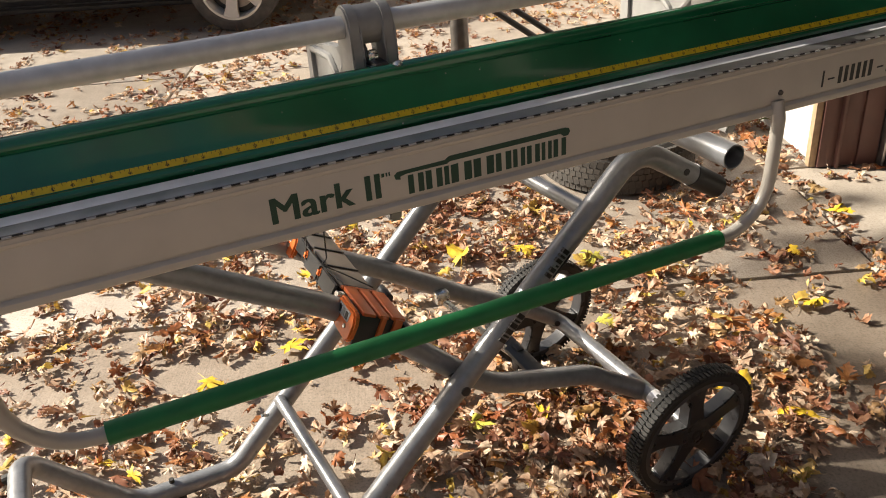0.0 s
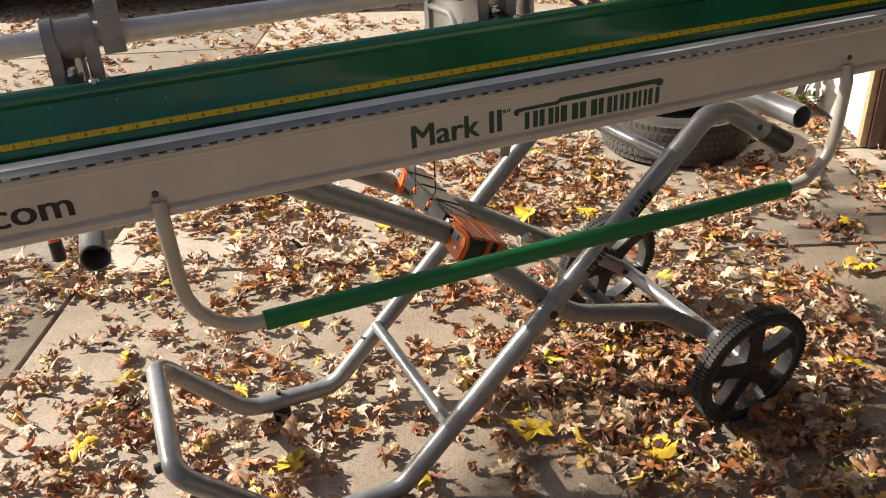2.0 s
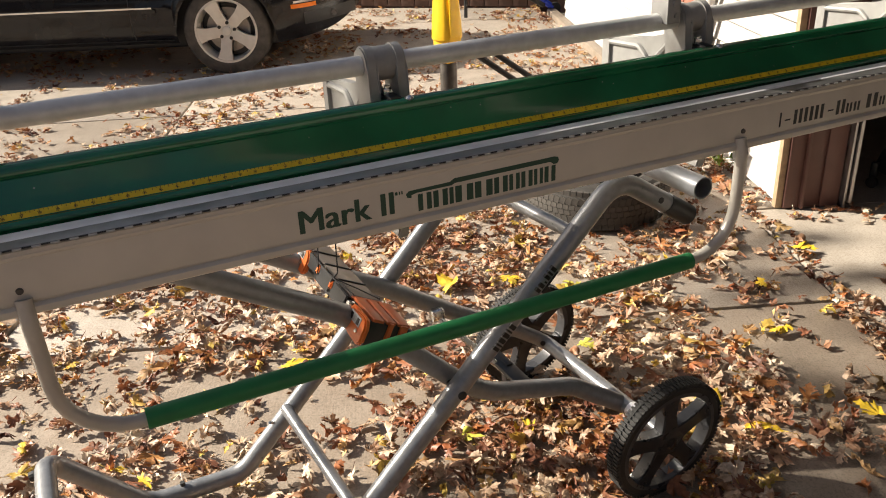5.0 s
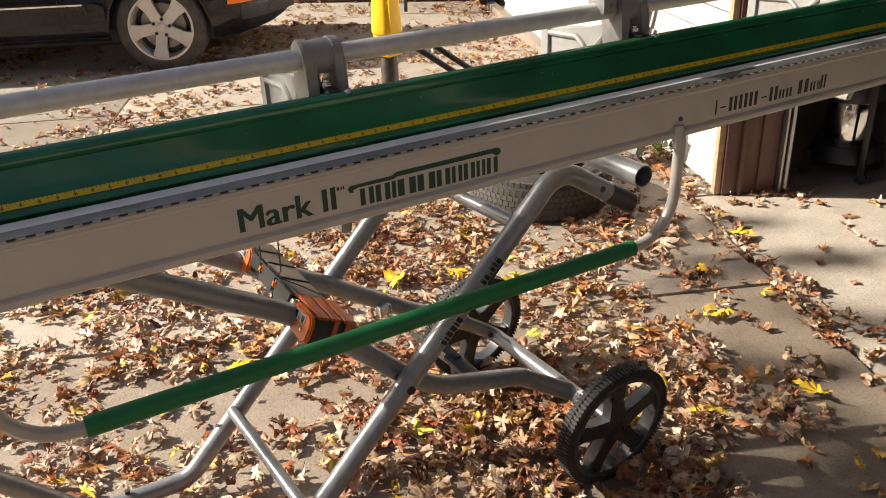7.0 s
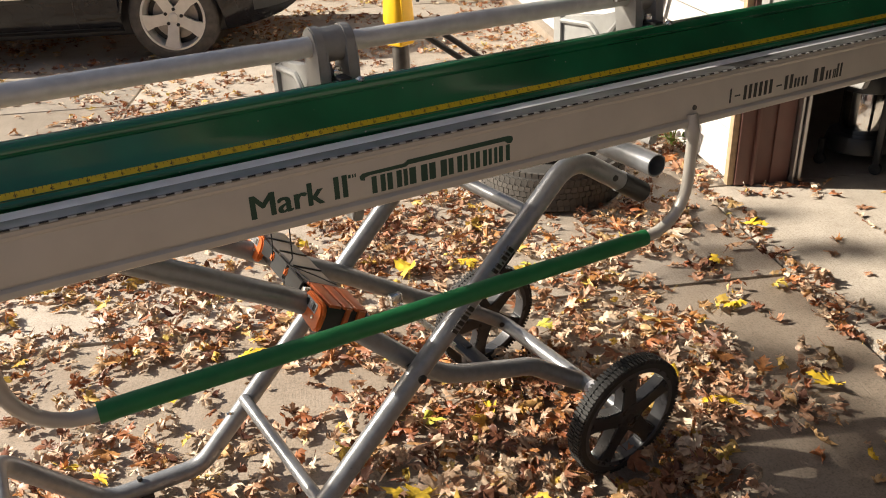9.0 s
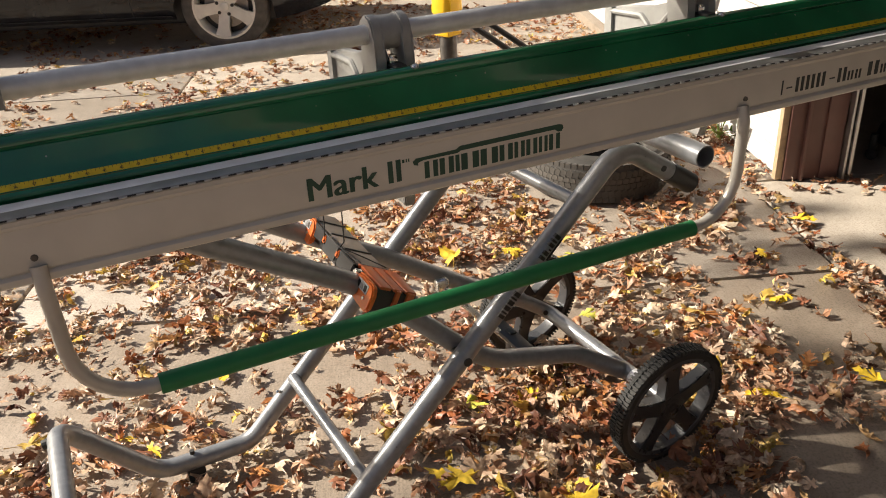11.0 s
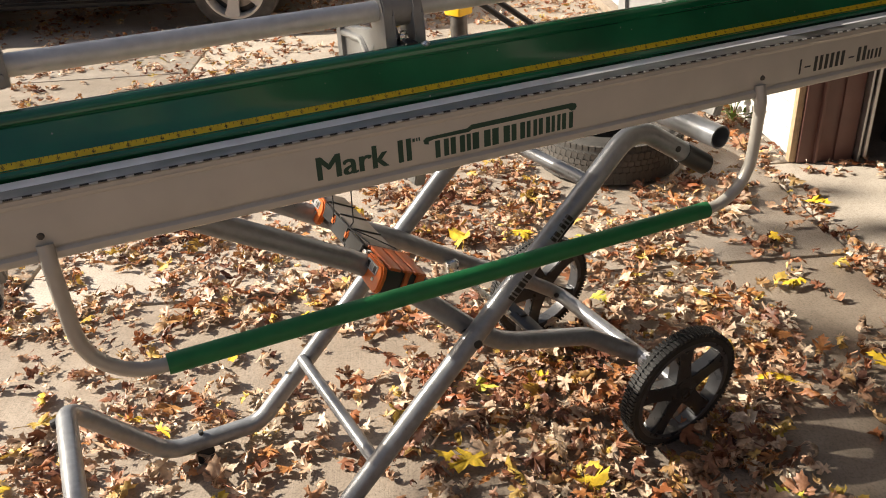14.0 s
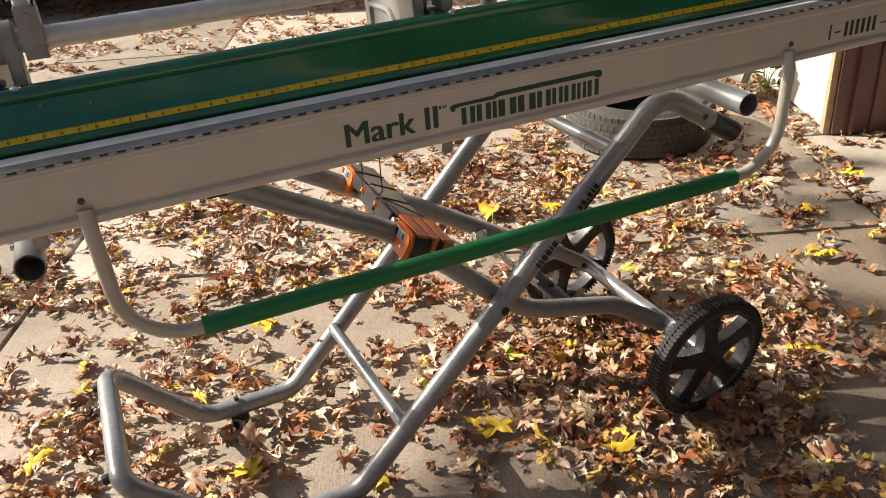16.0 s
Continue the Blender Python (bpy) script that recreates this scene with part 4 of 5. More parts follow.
def stand_wheel(name, y, x, z, r, turn, flip):
    """Spoked plastic wheel with a ribbed rubber tread; centred on its own axis, square to the skewed axle."""
    w = 0.0185
    bm = bmesh.new()
    lathe(bm, [(r * 0.865, -w), (r * 0.945, -w * 1.02), (r * 0.985, -w * 0.7), (r * 0.988, w * 0.7), (r * 0.945, w * 1.02), (r * 0.865, w), (r * 0.85, w * 0.6), (r * 0.85, -w * 0.6)], 72)
    o = part(name, bm, stand, "black wheel with a ribbed rubber tyre", M["rubber"], pose(x, y, z, 4.0, 0, 3.0) @ pose(0, 0, 0, 0, -turn, 0))
    lugs = []
    for y0, y1 in ((-w * 0.98, -0.0015), (0.0015, w * 0.98)):
        lug = bmesh.new()
        block(lug, r - 0.006, r + 0.0016, y0, y1, -0.0030, 0.0030)
        lugs.append(finish(lug, "lug", M["rubber"], False))
    for k in range(96):
        t = 2 * math.pi * k / 96
        part("tread_lug", lugs[0], o, m=Matrix.Rotation(t, 4, "Y"))
        part("tread_lug", lugs[1], o, m=Matrix.Rotation(t + math.pi / 96, 4, "Y"))
    bm = bmesh.new()
    lathe(bm, [(r * 0.790, -w * 0.92), (r * 0.797, -w * 1.0), (r * 0.865, -w * 1.01), (r * 0.865, w * 1.01), (r * 0.797, w * 1.0), (r * 0.790, w * 0.92)], 64)
    part("rim", bm, o, "black plastic rim, lightened for its sunlit inner wall", M["rim_plastic"])
    hub = bmesh.new()
    cyl(hub, (0, -w * 0.93, 0), (0, w * 0.93, 0), r * 0.29, 5, bevel=0.006)
    cyl(hub, (0, -w * 1.0, 0), (0, w * 1.0, 0), r * 0.16, 28, bevel=0.003)
    hub.transform(Matrix.Rotation(radians(-36), 4, "Y"))
    part("hub", hub, o, "black plastic hub", M["wheel_plastic"])
    half = [(0.14, 0.026), (0.32, 0.0215), (0.52, 0.0195), (0.68, 0.0215), (0.76, 0.0250), (0.80, 0.0310)]
    for k in range(5):
        sp = bmesh.new()
        bar_shape(sp, [(r * u, -v) for u, v in half] + [(r * u, v) for u, v in half[::-1]], -w * 0.86, w * 0.86)
        bmesh.ops.recalc_face_normals(sp, faces=sp.faces)
        bmesh.ops.bevel(sp, geom=sp.edges[:], offset=0.0025, segments=2, affect="EDGES")
        part("spoke", sp, o, mat=M["wheel_plastic"], m=Matrix.Rotation(-2 * math.pi * k / 5, 4, "Y"))
    bm = bmesh.new()
    lathe(bm, [(r * 0.050, -w * 1.04 * flip), (r * 0.085, -w * 1.04 * flip), (r * 0.085, -w * 0.9 * flip), (r * 0.050, -w * 0.9 * flip)], 20)
    part("hub_cap", bm, o, mat=M["plastic"])

stand_wheel("wheel", -0.019, 1.225, 0.1610, 0.1585, 23, 1)
stand_wheel("wheel", 0.552, 1.190, 0.1620, 0.1585, 40, -1)

# the quick-release mount lying across the rails: sloping plates on a black channel, orange side levers and ribbed near end
mount = thing("saw_mount", "orange and black quick-release mount tied up with cord", "tool mount", pose(0.552, 0.0, 0.634))
SLOPE = pose(0, 0, 0, 0, 27, 0)
def mount_part(name, dims, mat, label="", bevel=0.004, m=SLOPE, parent=None):
    bm = bmesh.new()
    block(bm, *dims, bevel, m)
    return part(name, bm, parent or mount, label, M[mat])

def side_sheet(bm, pts, x0, x1):
    """A flat polygon of (y, z), drawn out from x0 to x1."""
    yz_plate(bm, pts, x0, x1)
    bmesh.ops.recalc_face_normals(bm, faces=bm.faces)
    bmesh.ops.bevel(bm, geom=bm.edges[:], offset=min(0.0035, (x1 - x0) * 0.3), segments=2, affect="EDGES")
    bm.transform(SLOPE)
    return bm

mount_part("channel", (0.004, 0.066, 0.165, 0.488, -0.046, -0.004), "plastic", "black folded channel", 0.005)
for y0, y1 in ((0.180, 0.262), (0.266, 0.346), (0.350, 0.422), (0.426, 0.492)):
    mount_part("top_plate", (0.000, 0.070, y0, y1, -0.003, 0.002), "plate", "brown-grey steel plate", 0.0015)
    mount_part("plate_lip", (0.004, 0.070, y0 - 0.002, y0 + 0.003, 0.002, 0.0045), "plastic", "black lip of the plate", 0.001)
for y0, y1, low in ((0.172, 0.250, -0.030), (0.258, 0.334, -0.034), (0.342, 0.414, -0.028)):
    bm = side_sheet(bmesh.new(), [(y0, 0.004), (y1, 0.004), (y1 + 0.002, low), (y0 + 0.006, low + 0.004)], -0.012, -0.006)
    part("side_plate", bm, mount, "black folded side plate", M["plastic"])
for y in (0.254, 0.336):
    bm = side_sheet(bmesh.new(), [(y - 0.008, -0.002), (y + 0.006, 0.000), (y + 0.006, -0.018), (y - 0.006, -0.018)], -0.017, -0.005)
    part("latch", bm, mount, "orange latch", M["orange"])
# ribbed near end: black box, three orange straps over its top and front
mount_part("end_box", (0.000, 0.088, 0.068, 0.172, -0.060, 0.000), "plastic", "black plastic housing", 0.006)
mount_part("cross_strap", (0.000, 0.070, 0.170, 0.178, -0.002, 0.005), "rib_orange", "orange plastic strap", 0.002)
for u0, u1 in ((0.003, 0.028), (0.034, 0.054), (0.060, 0.086)):
    rib = mount_part("orange_rib", (u0, u1, 0.066, 0.170, -0.001, 0.006), "rib_orange", "orange plastic rib", 0.002)
    if u0 > 0.03:
        mount_part("rib_foot", (u0 + 0.005, u1 - 0.005, 0.061, 0.069, -0.045, 0.004), "rib_orange", "orange strap down the front", 0.002, SLOPE, rib)
mount_part("end_bar", (0.086, 0.104, 0.060, 0.180, -0.030, -0.006), "plastic", "black release bar", 0.005)
for dy in (0.0, 0.345):
    pts = [(0.136, 0.002), (0.128, 0.006), (0.068, 0.006), (0.058, 0.000), (0.052, -0.014), (0.054, -0.044), (0.066, -0.053), (0.122, -0.050), (0.136, -0.040)]
    bm = side_sheet(bmesh.new(), [(y + dy, z) for y, z in pts], -0.016, -0.004)
    e = part("side_lever", bm, mount, "orange plastic side lever", M["orange"])
    bm = side_sheet(bmesh.new(), [(0.124 + dy, -0.002), (0.074 + dy, -0.002), (0.076 + dy, -0.021), (0.122 + dy, -0.021)], -0.0175, -0.0155)
    plate = part("maker_plate", bm, e, "grey plate with plain bars", M["label"])
    for k, mt in ((0, "ink"), (1, "paper"), (2, "dark_steel")):
        c = 0.115 - 0.0155 * k + dy
        bm = side_sheet(bmesh.new(), [(c + 0.005, -0.005), (c - 0.005, -0.005), (c - 0.005, -0.018), (c + 0.005, -0.018)], -0.0185, -0.0170)
        part("printed_bar", bm, plate, "plain printed bar", M[mt])
    bm = bmesh.new()
    cyl(bm, SLOPE @ Vector((-0.0145, 0.082 + dy, -0.030)), SLOPE @ Vector((-0.0185, 0.082 + dy, -0.030)), 0.0040, 12, bevel=0.001)
    part("screw", bm, e, "zinc screw", M["zinc"])
    bm = bmesh.new()
    cyl(bm, SLOPE @ Vector((-0.016, 0.152 + dy, -0.006)), SLOPE @ Vector((-0.002, 0.152 + dy, -0.006)), 0.008, 14, bevel=0.001)
    part("pivot_pin", bm, e, "bright pivot pin", M["zinc"])
for pts in ([(0.006, 0.385, 0.214), (-0.010, 0.345, 0.022), (-0.020, 0.330, -0.010)], [(0.022, 0.300, 0.214), (0.006, 0.268, 0.014), (-0.014, 0.256, 0.006), (-0.026, 0.250, -0.030)],
            [(-0.012, 0.345, 0.012), (-0.010, 0.256, 0.012), (0.006, 0.176, 0.006)], [(-0.010, 0.256, 0.012), (0.030, 0.220, -0.008), (0.064, 0.185, -0.026)]):
    bm = bmesh.new()
    pipe(bm, pts, 0.0015, 6, 0.006)
    part("cord", bm, mount, "thin dark cord", M["cord"])

# ---- loose tyre on the drive ----
tyre = thing("loose_tyre", "worn black car tyre lying flat on the driveway", "tyre", pose(2.165, 1.555, 0.002, 0, 0, 20))
R, W = 0.312, 0.190
bm = bmesh.new()
lathe(bm, [(0.205, 0.010), (0.225, 0.000), (0.275, 0.004), (0.300, 0.020), (R, 0.046), (R, W - 0.046), (0.300, W - 0.020), (0.275, W - 0.004), (0.225, W), (0.205, W - 0.010), (0.195, W - 0.03), (0.200, W - 0.05), (0.265, W - 0.05), (0.275, W / 2), (0.265, 0.05), (0.200, 0.05), (0.195, 0.03)], 64, "z")
part("carcass", bm, tyre, mat=M["carcass"])
NB = 72
rest = bmesh.new()
for rows, dims in (("band", (R - 0.006, R + 0.0026, -0.0122, 0.0122)),):
    for z0, z1, ph, slant in ((0.041, 0.0695, 0.0, 16), (0.0725, 0.0935, 0.4, 8), (0.0965, 0.1175, 0.1, -8), (0.1205, 0.149, 0.6, -16)):
        one = bmesh.new()
        block(one, *dims, z0, z1, 0.0)
        one.transform(Matrix.Translation((0, 0, (z0 + z1) / 2)) @ pose(0, 0, 0, slant, 0, 0) @ Matrix.Translation((0, 0, -(z0 + z1) / 2)))
        me = finish(one, "tread_block", M["tyre"], False)
        for k in range(NB):
            turn = Matrix.Rotation(2 * math.pi * (k + ph) / NB, 4, "Z")
            if 29 < k < 70:
                part("tread_block", me, tyre, m=turn)
            else:
                c = me.copy()
                c.transform(turn)
                rest.from_mesh(c)
                bpy.data.meshes.remove(c)
tagged(part("tread_rest", rest, tyre, "worn tread blocks", M["tyre"]), kind="stuff")
for z0, z1 in ((0.014, 0.040), (0.150, 0.176)):
    one = bmesh.new()
    block(one, R - 0.024, R - 0.0052, -0.0115, 0.0115, z0, z1, 0.0)
    me = finish(one, "shoulder_block", M["tyre"], False)
    for k in range(NB):
        part("shoulder_block", me, tyre, m=Matrix.Rotation(2 * math.pi * (k + 0.2) / NB, 4, "Z"))

# ---- work support with a yellow head ----
POLE = (1.877, 2.40)
sup = thing("support_post", "dark grey post with a yellow tapered head and two braces", "support stand", pose(POLE[0], POLE[1], 0, 0, 0, 0))
bm = bmesh.new()
cyl(bm, (0, 0, 0.012), (0, 0, 0.54), 0.0422, 28, bevel=0.002)
part("post", bm, sup, "dark grey steel post", M["dark_steel"])
bm = bmesh.new()
cyl(bm, (0, 0, 0.0), (0, 0, 0.014), 0.16, 32, bevel=0.003)
part("base_plate", bm, sup, "dark steel base plate", M["dark_steel"])
bm = bmesh.new()
rings = []
for z, w in ((0.640, 0.0625), (0.648, 0.0655), (0.72, 0.0625), (0.84, 0.0535), (0.96, 0.0470), (1.06, 0.0450)):
    ring = []
    for k in range(24):
        t = 2 * math.pi * k / 24
        c, q = math.cos(t), math.sin(t)
        ring.append(bm.verts.new((w * math.copysign(abs(c) ** 0.55, c), 0.94 * w * math.copysign(abs(q) ** 0.55, q), z)))
    rings.append(ring)
for lo, hi in zip(rings, rings[1:]):
    for k in range(24):
        bm.faces.new((lo[k], lo[(k + 1) % 24], hi[(k + 1) % 24], hi[k]))
bm.faces.new(rings[0]), bm.faces.new(rings[-1])
bm.transform(Matrix.Rotation(radians(22), 4, "Z"))
head = part("head", bm, sup, "bright yellow plastic head", M["yellow"])
bm = bmesh.new()
block(bm, -0.052, 0.052, -0.050, 0.050, 0.530, 0.646, 0.012, Matrix.Rotation(radians(22), 4, "Z"), 3)
part("neck", bm, head, "narrower yellow neck", M["yellow"])
bm = bmesh.new()
block(bm, -0.046, 0.020, -0.0665, -0.056, 0.655, 1.05, 0.004, Matrix.Rotation(radians(22), 4, "Z"))
part("front_panel", bm, head, "flat yellow front panel", M["yellow"])
for dx, dy in ((0.090, 0.057), (0.193, 0.090)):
    bm = bmesh.new()
    pipe(bm, [(dx, dy, 0.599), (dx + 0.733, dy - 0.357, 0.014)], 0.0150, 16)
    part("brace", bm, sup, "black steel brace", M["plastic"])

# ---- far cladding, car ----
CAR = pose(1.385, 5.16, 0, 0, 0, -27)
far = thing("wall_far", "dark brown board cladding across the drive", "wall", pose(5.02, 6.02, 0, 0, 0, 139), kind="structure")
bm = bmesh.new()
block(bm, -0.3, 12, -0.25, -0.03, -0.05, 2.4)
part("core", bm, far, mat=M["fence"])
bm = bmesh.new()
block(bm, 0.0, 0.146, -0.03, 0.0, 0.02, 2.4, 0.004)
fb = finish(bm, "board", M["fence"])
for k in range(76):
    part("board", fb, far, m=Matrix.Translation((-0.2 + k * 0.152, random.uniform(-0.006, 0.0), 0)))


# ---- parked car ----
car = thing("car", "dusty black sedan parked on the driveway", "car", CAR)

def car_bottom(u):
    if abs(u) < 0.372:
        return 0.31 + math.sqrt(0.372 ** 2 - u * u)
    if abs(u + 2.85) < 0.372:
        return 0.31 + math.sqrt(0.372 ** 2 - (u + 2.85) ** 2)
    if u > 0:
        return 0.215 + 0.06 * min(1.0, max(0, (u - 0.40) / 0.40)) + 0.17 * max(0, (u - 0.70) / 0.27) ** 2.2
    return 0.245 if u > -2.6 else 0.25

def car_top(u):
    if u > -0.9:
        return 0.93 - 0.26 * max(0, (u + 0.9) / 1.85) ** 1.7
    return 0.93 + 0.03 * min(1, (-0.9 - u))

def car_in(u, z):
    """How far the side lies inward of its widest line."""
    plan = 0.95 * max(0, (u - 0.20) / 0.77) ** 3.0 + 0.45 * max(0, (-3.2 - u) / 0.8) ** 2.4
    sill = 0.075 * max(0, (0.42 - z) / 0.2) ** 2
    shoulder = 0.10 * max(0, (z - 0.62) / 0.33) ** 2
    crease = -0.012 * math.exp(-((z - 0.52) / 0.03) ** 2)
    flare = -0.022 * math.exp(-((math.hypot(u, z - 0.31) - 0.39) / 0.05) ** 2)
    return plan + sill + shoulder + crease + flare

us = sorted(set(list(np.linspace(-3.98, 0.97, 100)) + [-0.372, 0.372, -0.3715, 0.3715, -2.478, -3.222]))
K, WID = 18, 1.80
bm = bmesh.new()
rows = []
for u in us:
    zb, zt = car_bottom(u), car_top(u)
    near = [(car_in(u, zb + (zt - zb) * i / (K - 1)), zb + (zt - zb) * i / (K - 1)) for i in range(K)]
    prof = near + [(WID * f + 0 * u, zt + 0.05 * math.sin(math.pi * f)) for f in (0.15, 0.3, 0.5, 0.7, 0.85)] + [(WID - y, z) for y, z in near[::-1]]
    rows.append([bm.verts.new((u, y, z)) for y, z in prof])
for a, b in zip(rows, rows[1:]):
    for i in range(len(a) - 1):
        bm.faces.new((a[i], a[i + 1], b[i + 1], b[i]))
bm.faces.new(rows[0]), bm.faces.new(rows[-1])
part("body", bm, car, "dusty black painted body", M["car"])
bm = bmesh.new()
block(bm, -3.8, 0.36, 0.16, WID - 0.16, 0.19, 0.62, 0.03)
part("underbody", bm, car, "black underside", M["plastic"])
bm = bmesh.new()
cab = [(-3.25, 0.95), (-2.75, 1.36), (-1.75, 1.43), (-1.15, 1.34), (-0.35, 0.96)]
a = [bm.verts.new((u, 0.10 + 0.34 * (z - 0.95), z)) for u, z in cab]
b = [bm.verts.new((u, WID - 0.10 - 0.34 * (z - 0.95), z)) for u, z in cab]
for i in range(5):
    j = (i + 1) % 5
    bm.faces.new((a[i], a[j], b[j], b[i]))
bm.faces.new(a), bm.faces.new(b)
part("cabin", bm, car, "dark tinted glass cabin", M["car"])
def strip(name, u0, u1, z0, z1, mat, label, out=0.006, n=14):
    """A strip that follows the car's side."""
    bm = bmesh.new()
    A, B = [], []
    for u in np.linspace(u0, u1, n):
        A.append([bm.verts.new((u, car_in(u, z) - out, z)) for z in (z0, (z0 + z1) / 2, z1)])
        B.append([bm.verts.new((u, car_in(u, z) + 0.01, z)) for z in (z0, (z0 + z1) / 2, z1)])
    for i in range(n - 1):
        for q in range(2):
            bm.faces.new((A[i][q], A[i][q + 1], A[i + 1][q + 1], A[i + 1][q]))
        bm.faces.new((A[i][0], A[i + 1][0], B[i + 1][0], B[i][0]))
        bm.faces.new((A[i][2], A[i + 1][2], B[i + 1][2], B[i][2]))
    part(name, bm, car, label, M[mat])
strip("side_trim", -2.4, -0.52, 0.512, 0.524, "chrome", "thin chrome side trim", 0.010)
strip("side_moulding", -2.4, -0.50, 0.480, 0.508, "car", "", 0.009)
strip("sill_trim", -2.46, -0.40, 0.268, 0.276, "plastic", "", 0.004)
strip("bumper_trim", 0.52, 0.95, 0.500, 0.516, "chrome", "thin chrome bumper trim", 0.010)
strip("turn_signal", 0.50, 0.665, 0.462, 0.492, "amber", "amber turn signal lens", 0.012)
strip("bumper_grille", 0.58, 0.90, 0.335, 0.425, "plastic", "black bumper opening", 0.004)
strip("headlamp", 0.66, 0.93, 0.545, 0.64, "chrome", "clear headlamp", 0.006)
for u in (-0.70, -1.86):
    bm = bmesh.new()
    pts = [(u, car_in(u, z) - 0.0015, z) for z in np.linspace(0.265, 0.92, 14)]
    A = [bm.verts.new(p) for p in pts]
    B = [bm.verts.new((p[0] + 0.006, p[1], p[2])) for p in pts]
    for i in range(13):
        bm.faces.new((A[i], A[i + 1], B[i + 1], B[i]))
    part("door_gap", bm, car, "black gap at the door's edge", M["plastic"])
bm = bmesh.new()
cyl(bm, (0.76, car_in(0.76, 0.38) + 0.02, 0.38), (0.775, car_in(0.76, 0.38) - 0.010, 0.38), 0.026, 20)
part("fog_lamp", bm, car, "dark fog lamp", M["rim_plastic"])

def car_wheel(u, far):
    R = 0.326
    m = Matrix.Translation((u, 0.115 if not far else WID - 0.115, R)) @ (Matrix.Rotation(math.pi, 4, "Z") if far else Matrix.Identity(4))
    bm = bmesh.new()
    lathe(bm, [(0.232, -0.105), (0.250, -0.113), (0.285, -0.110), (0.314, -0.096), (R, -0.075), (R, 0.075), (0.310, 0.10), (0.232, 0.10), (0.225, 0.08), (0.225, -0.08)], 72)
    w = part("wheel", bm, car, "black tyre on a silver alloy wheel", M["tyre"], m)
    bm = bmesh.new()
    lathe(bm, [(0.222, -0.108), (0.240, -0.107), (0.238, -0.085), (0.215, -0.06), (0.212, 0.08), (0.206, 0.08), (0.206, -0.06)], 64)
    part("rim", bm, w, "silver alloy rim", M["rim"])
    bm = bmesh.new()
    cyl(bm, (0, -0.02, 0), (0, 0.0, 0), 0.165, 48)
    part("disc", bm, w, "grey brake disc", M["disc"])
    bm = bmesh.new()
    cyl(bm, (0, 0.0, 0), (0, 0.06, 0), 0.205, 40)
    part("backing", bm, w, "dark wheel inside", M["plastic"])
    for k in range(5):
        t = radians(44 + 72 * k)
        sp = bmesh.new()
        pts = [(0.020, -0.050), (0.080, -0.040), (0.150, -0.042), (0.2235, -0.062), (0.2265, 0.0), (0.2235, 0.062), (0.150, 0.042), (0.080, 0.040), (0.020, 0.050)]
        fr = [sp.verts.new((r, -0.082 - 0.018 * (r / 0.22) ** 1.5 - 0.006 * (abs(q) < 0.01), q)) for r, q in pts]
        bk = [sp.verts.new((r, -0.045, q * 0.9)) for r, q in pts]
        n_ = len(pts)
        for i in range(n_):
            j = (i + 1) % n_
            sp.faces.new((fr[i], fr[j], bk[j], bk[i]))
        sp.faces.new(fr), sp.faces.new(bk)
        sp.transform(Matrix.Rotation(-t, 4, "Y"))
        part("spoke", finish(sp, "spoke", M["rim"]), w)
    bm = bmesh.new()
    cyl(bm, (0, -0.075, 0), (0, -0.094, 0), 0.034, 32, bevel=0.003)
    part("centre_cap", bm, w, "silver centre cap", M["rim"])
    # black discs paint the shade inside the bolt holes
    for k in range(5):
        t = radians(80 + 72 * k)
        bm = bmesh.new()
        c = (0.060 * math.cos(t), 0.060 * math.sin(t))
        cyl(bm, (c[0], -0.07, c[1]), (c[0], -0.0925, c[1]), 0.0125, 14)
        part("bolt_hole", bm, w, "black disc for the dark inside of a bolt hole", M["plastic"])
for u in (0.0, -2.85):
    car_wheel(u, False), car_wheel(u, True)

# ---- things in and by the garage ----
pier = thing("brick_pier", "brown-red brick pier with pale mortar in the siding wall", "brick pier", HOUSE, kind="structure")
bm = bmesh.new()
block(bm, 2.10, 2.20, 3.06, 3.50, -0.05, 2.4)
part("mortar", bm, pier, mat=M["mortar"])
bm = bmesh.new()
block(bm, 0, 0.095, 0, 0.205, 0, 0.064, 0.003, seg=1)
brick_me = finish(bm, "brick", M["brick"])
bm = bmesh.new()
block(bm, 0, 0.095, 0, 0.10, 0, 0.064, 0.003, seg=1)
half_me = finish(bm, "brick", M["brick"])
for r in range(31):
    z = 0.008 + r * 0.076
    row = [(3.066, brick_me), (3.281, brick_me)] if r % 2 else [(3.066, half_me), (3.176, brick_me), (3.391, half_me)]
    for s, me in row:
        part("brick", me, pier, m=Matrix.Translation((2.088 + random.uniform(-0.002, 0.002), s, z)))
bm = bmesh.new()
pipe(bm, [(2.13, 3.01, 0.02), (2.13, 3.01, 2.9)], 0.022, 14)
tagged(new("downspout", finish(bm, "downspout", M["siding"])), "white downspout pipe against the siding wall", "downspout").matrix_world = HOUSE
bm = bmesh.new()
block(bm, 2.08, 2.165, 3.9, 7.14, -0.02, 0.06, 0.008)
tagged(new("footing", finish(bm, "footing", M["slab"])), "pale concrete footing strip along the wall", "footing", kind="structure").matrix_world = HOUSE

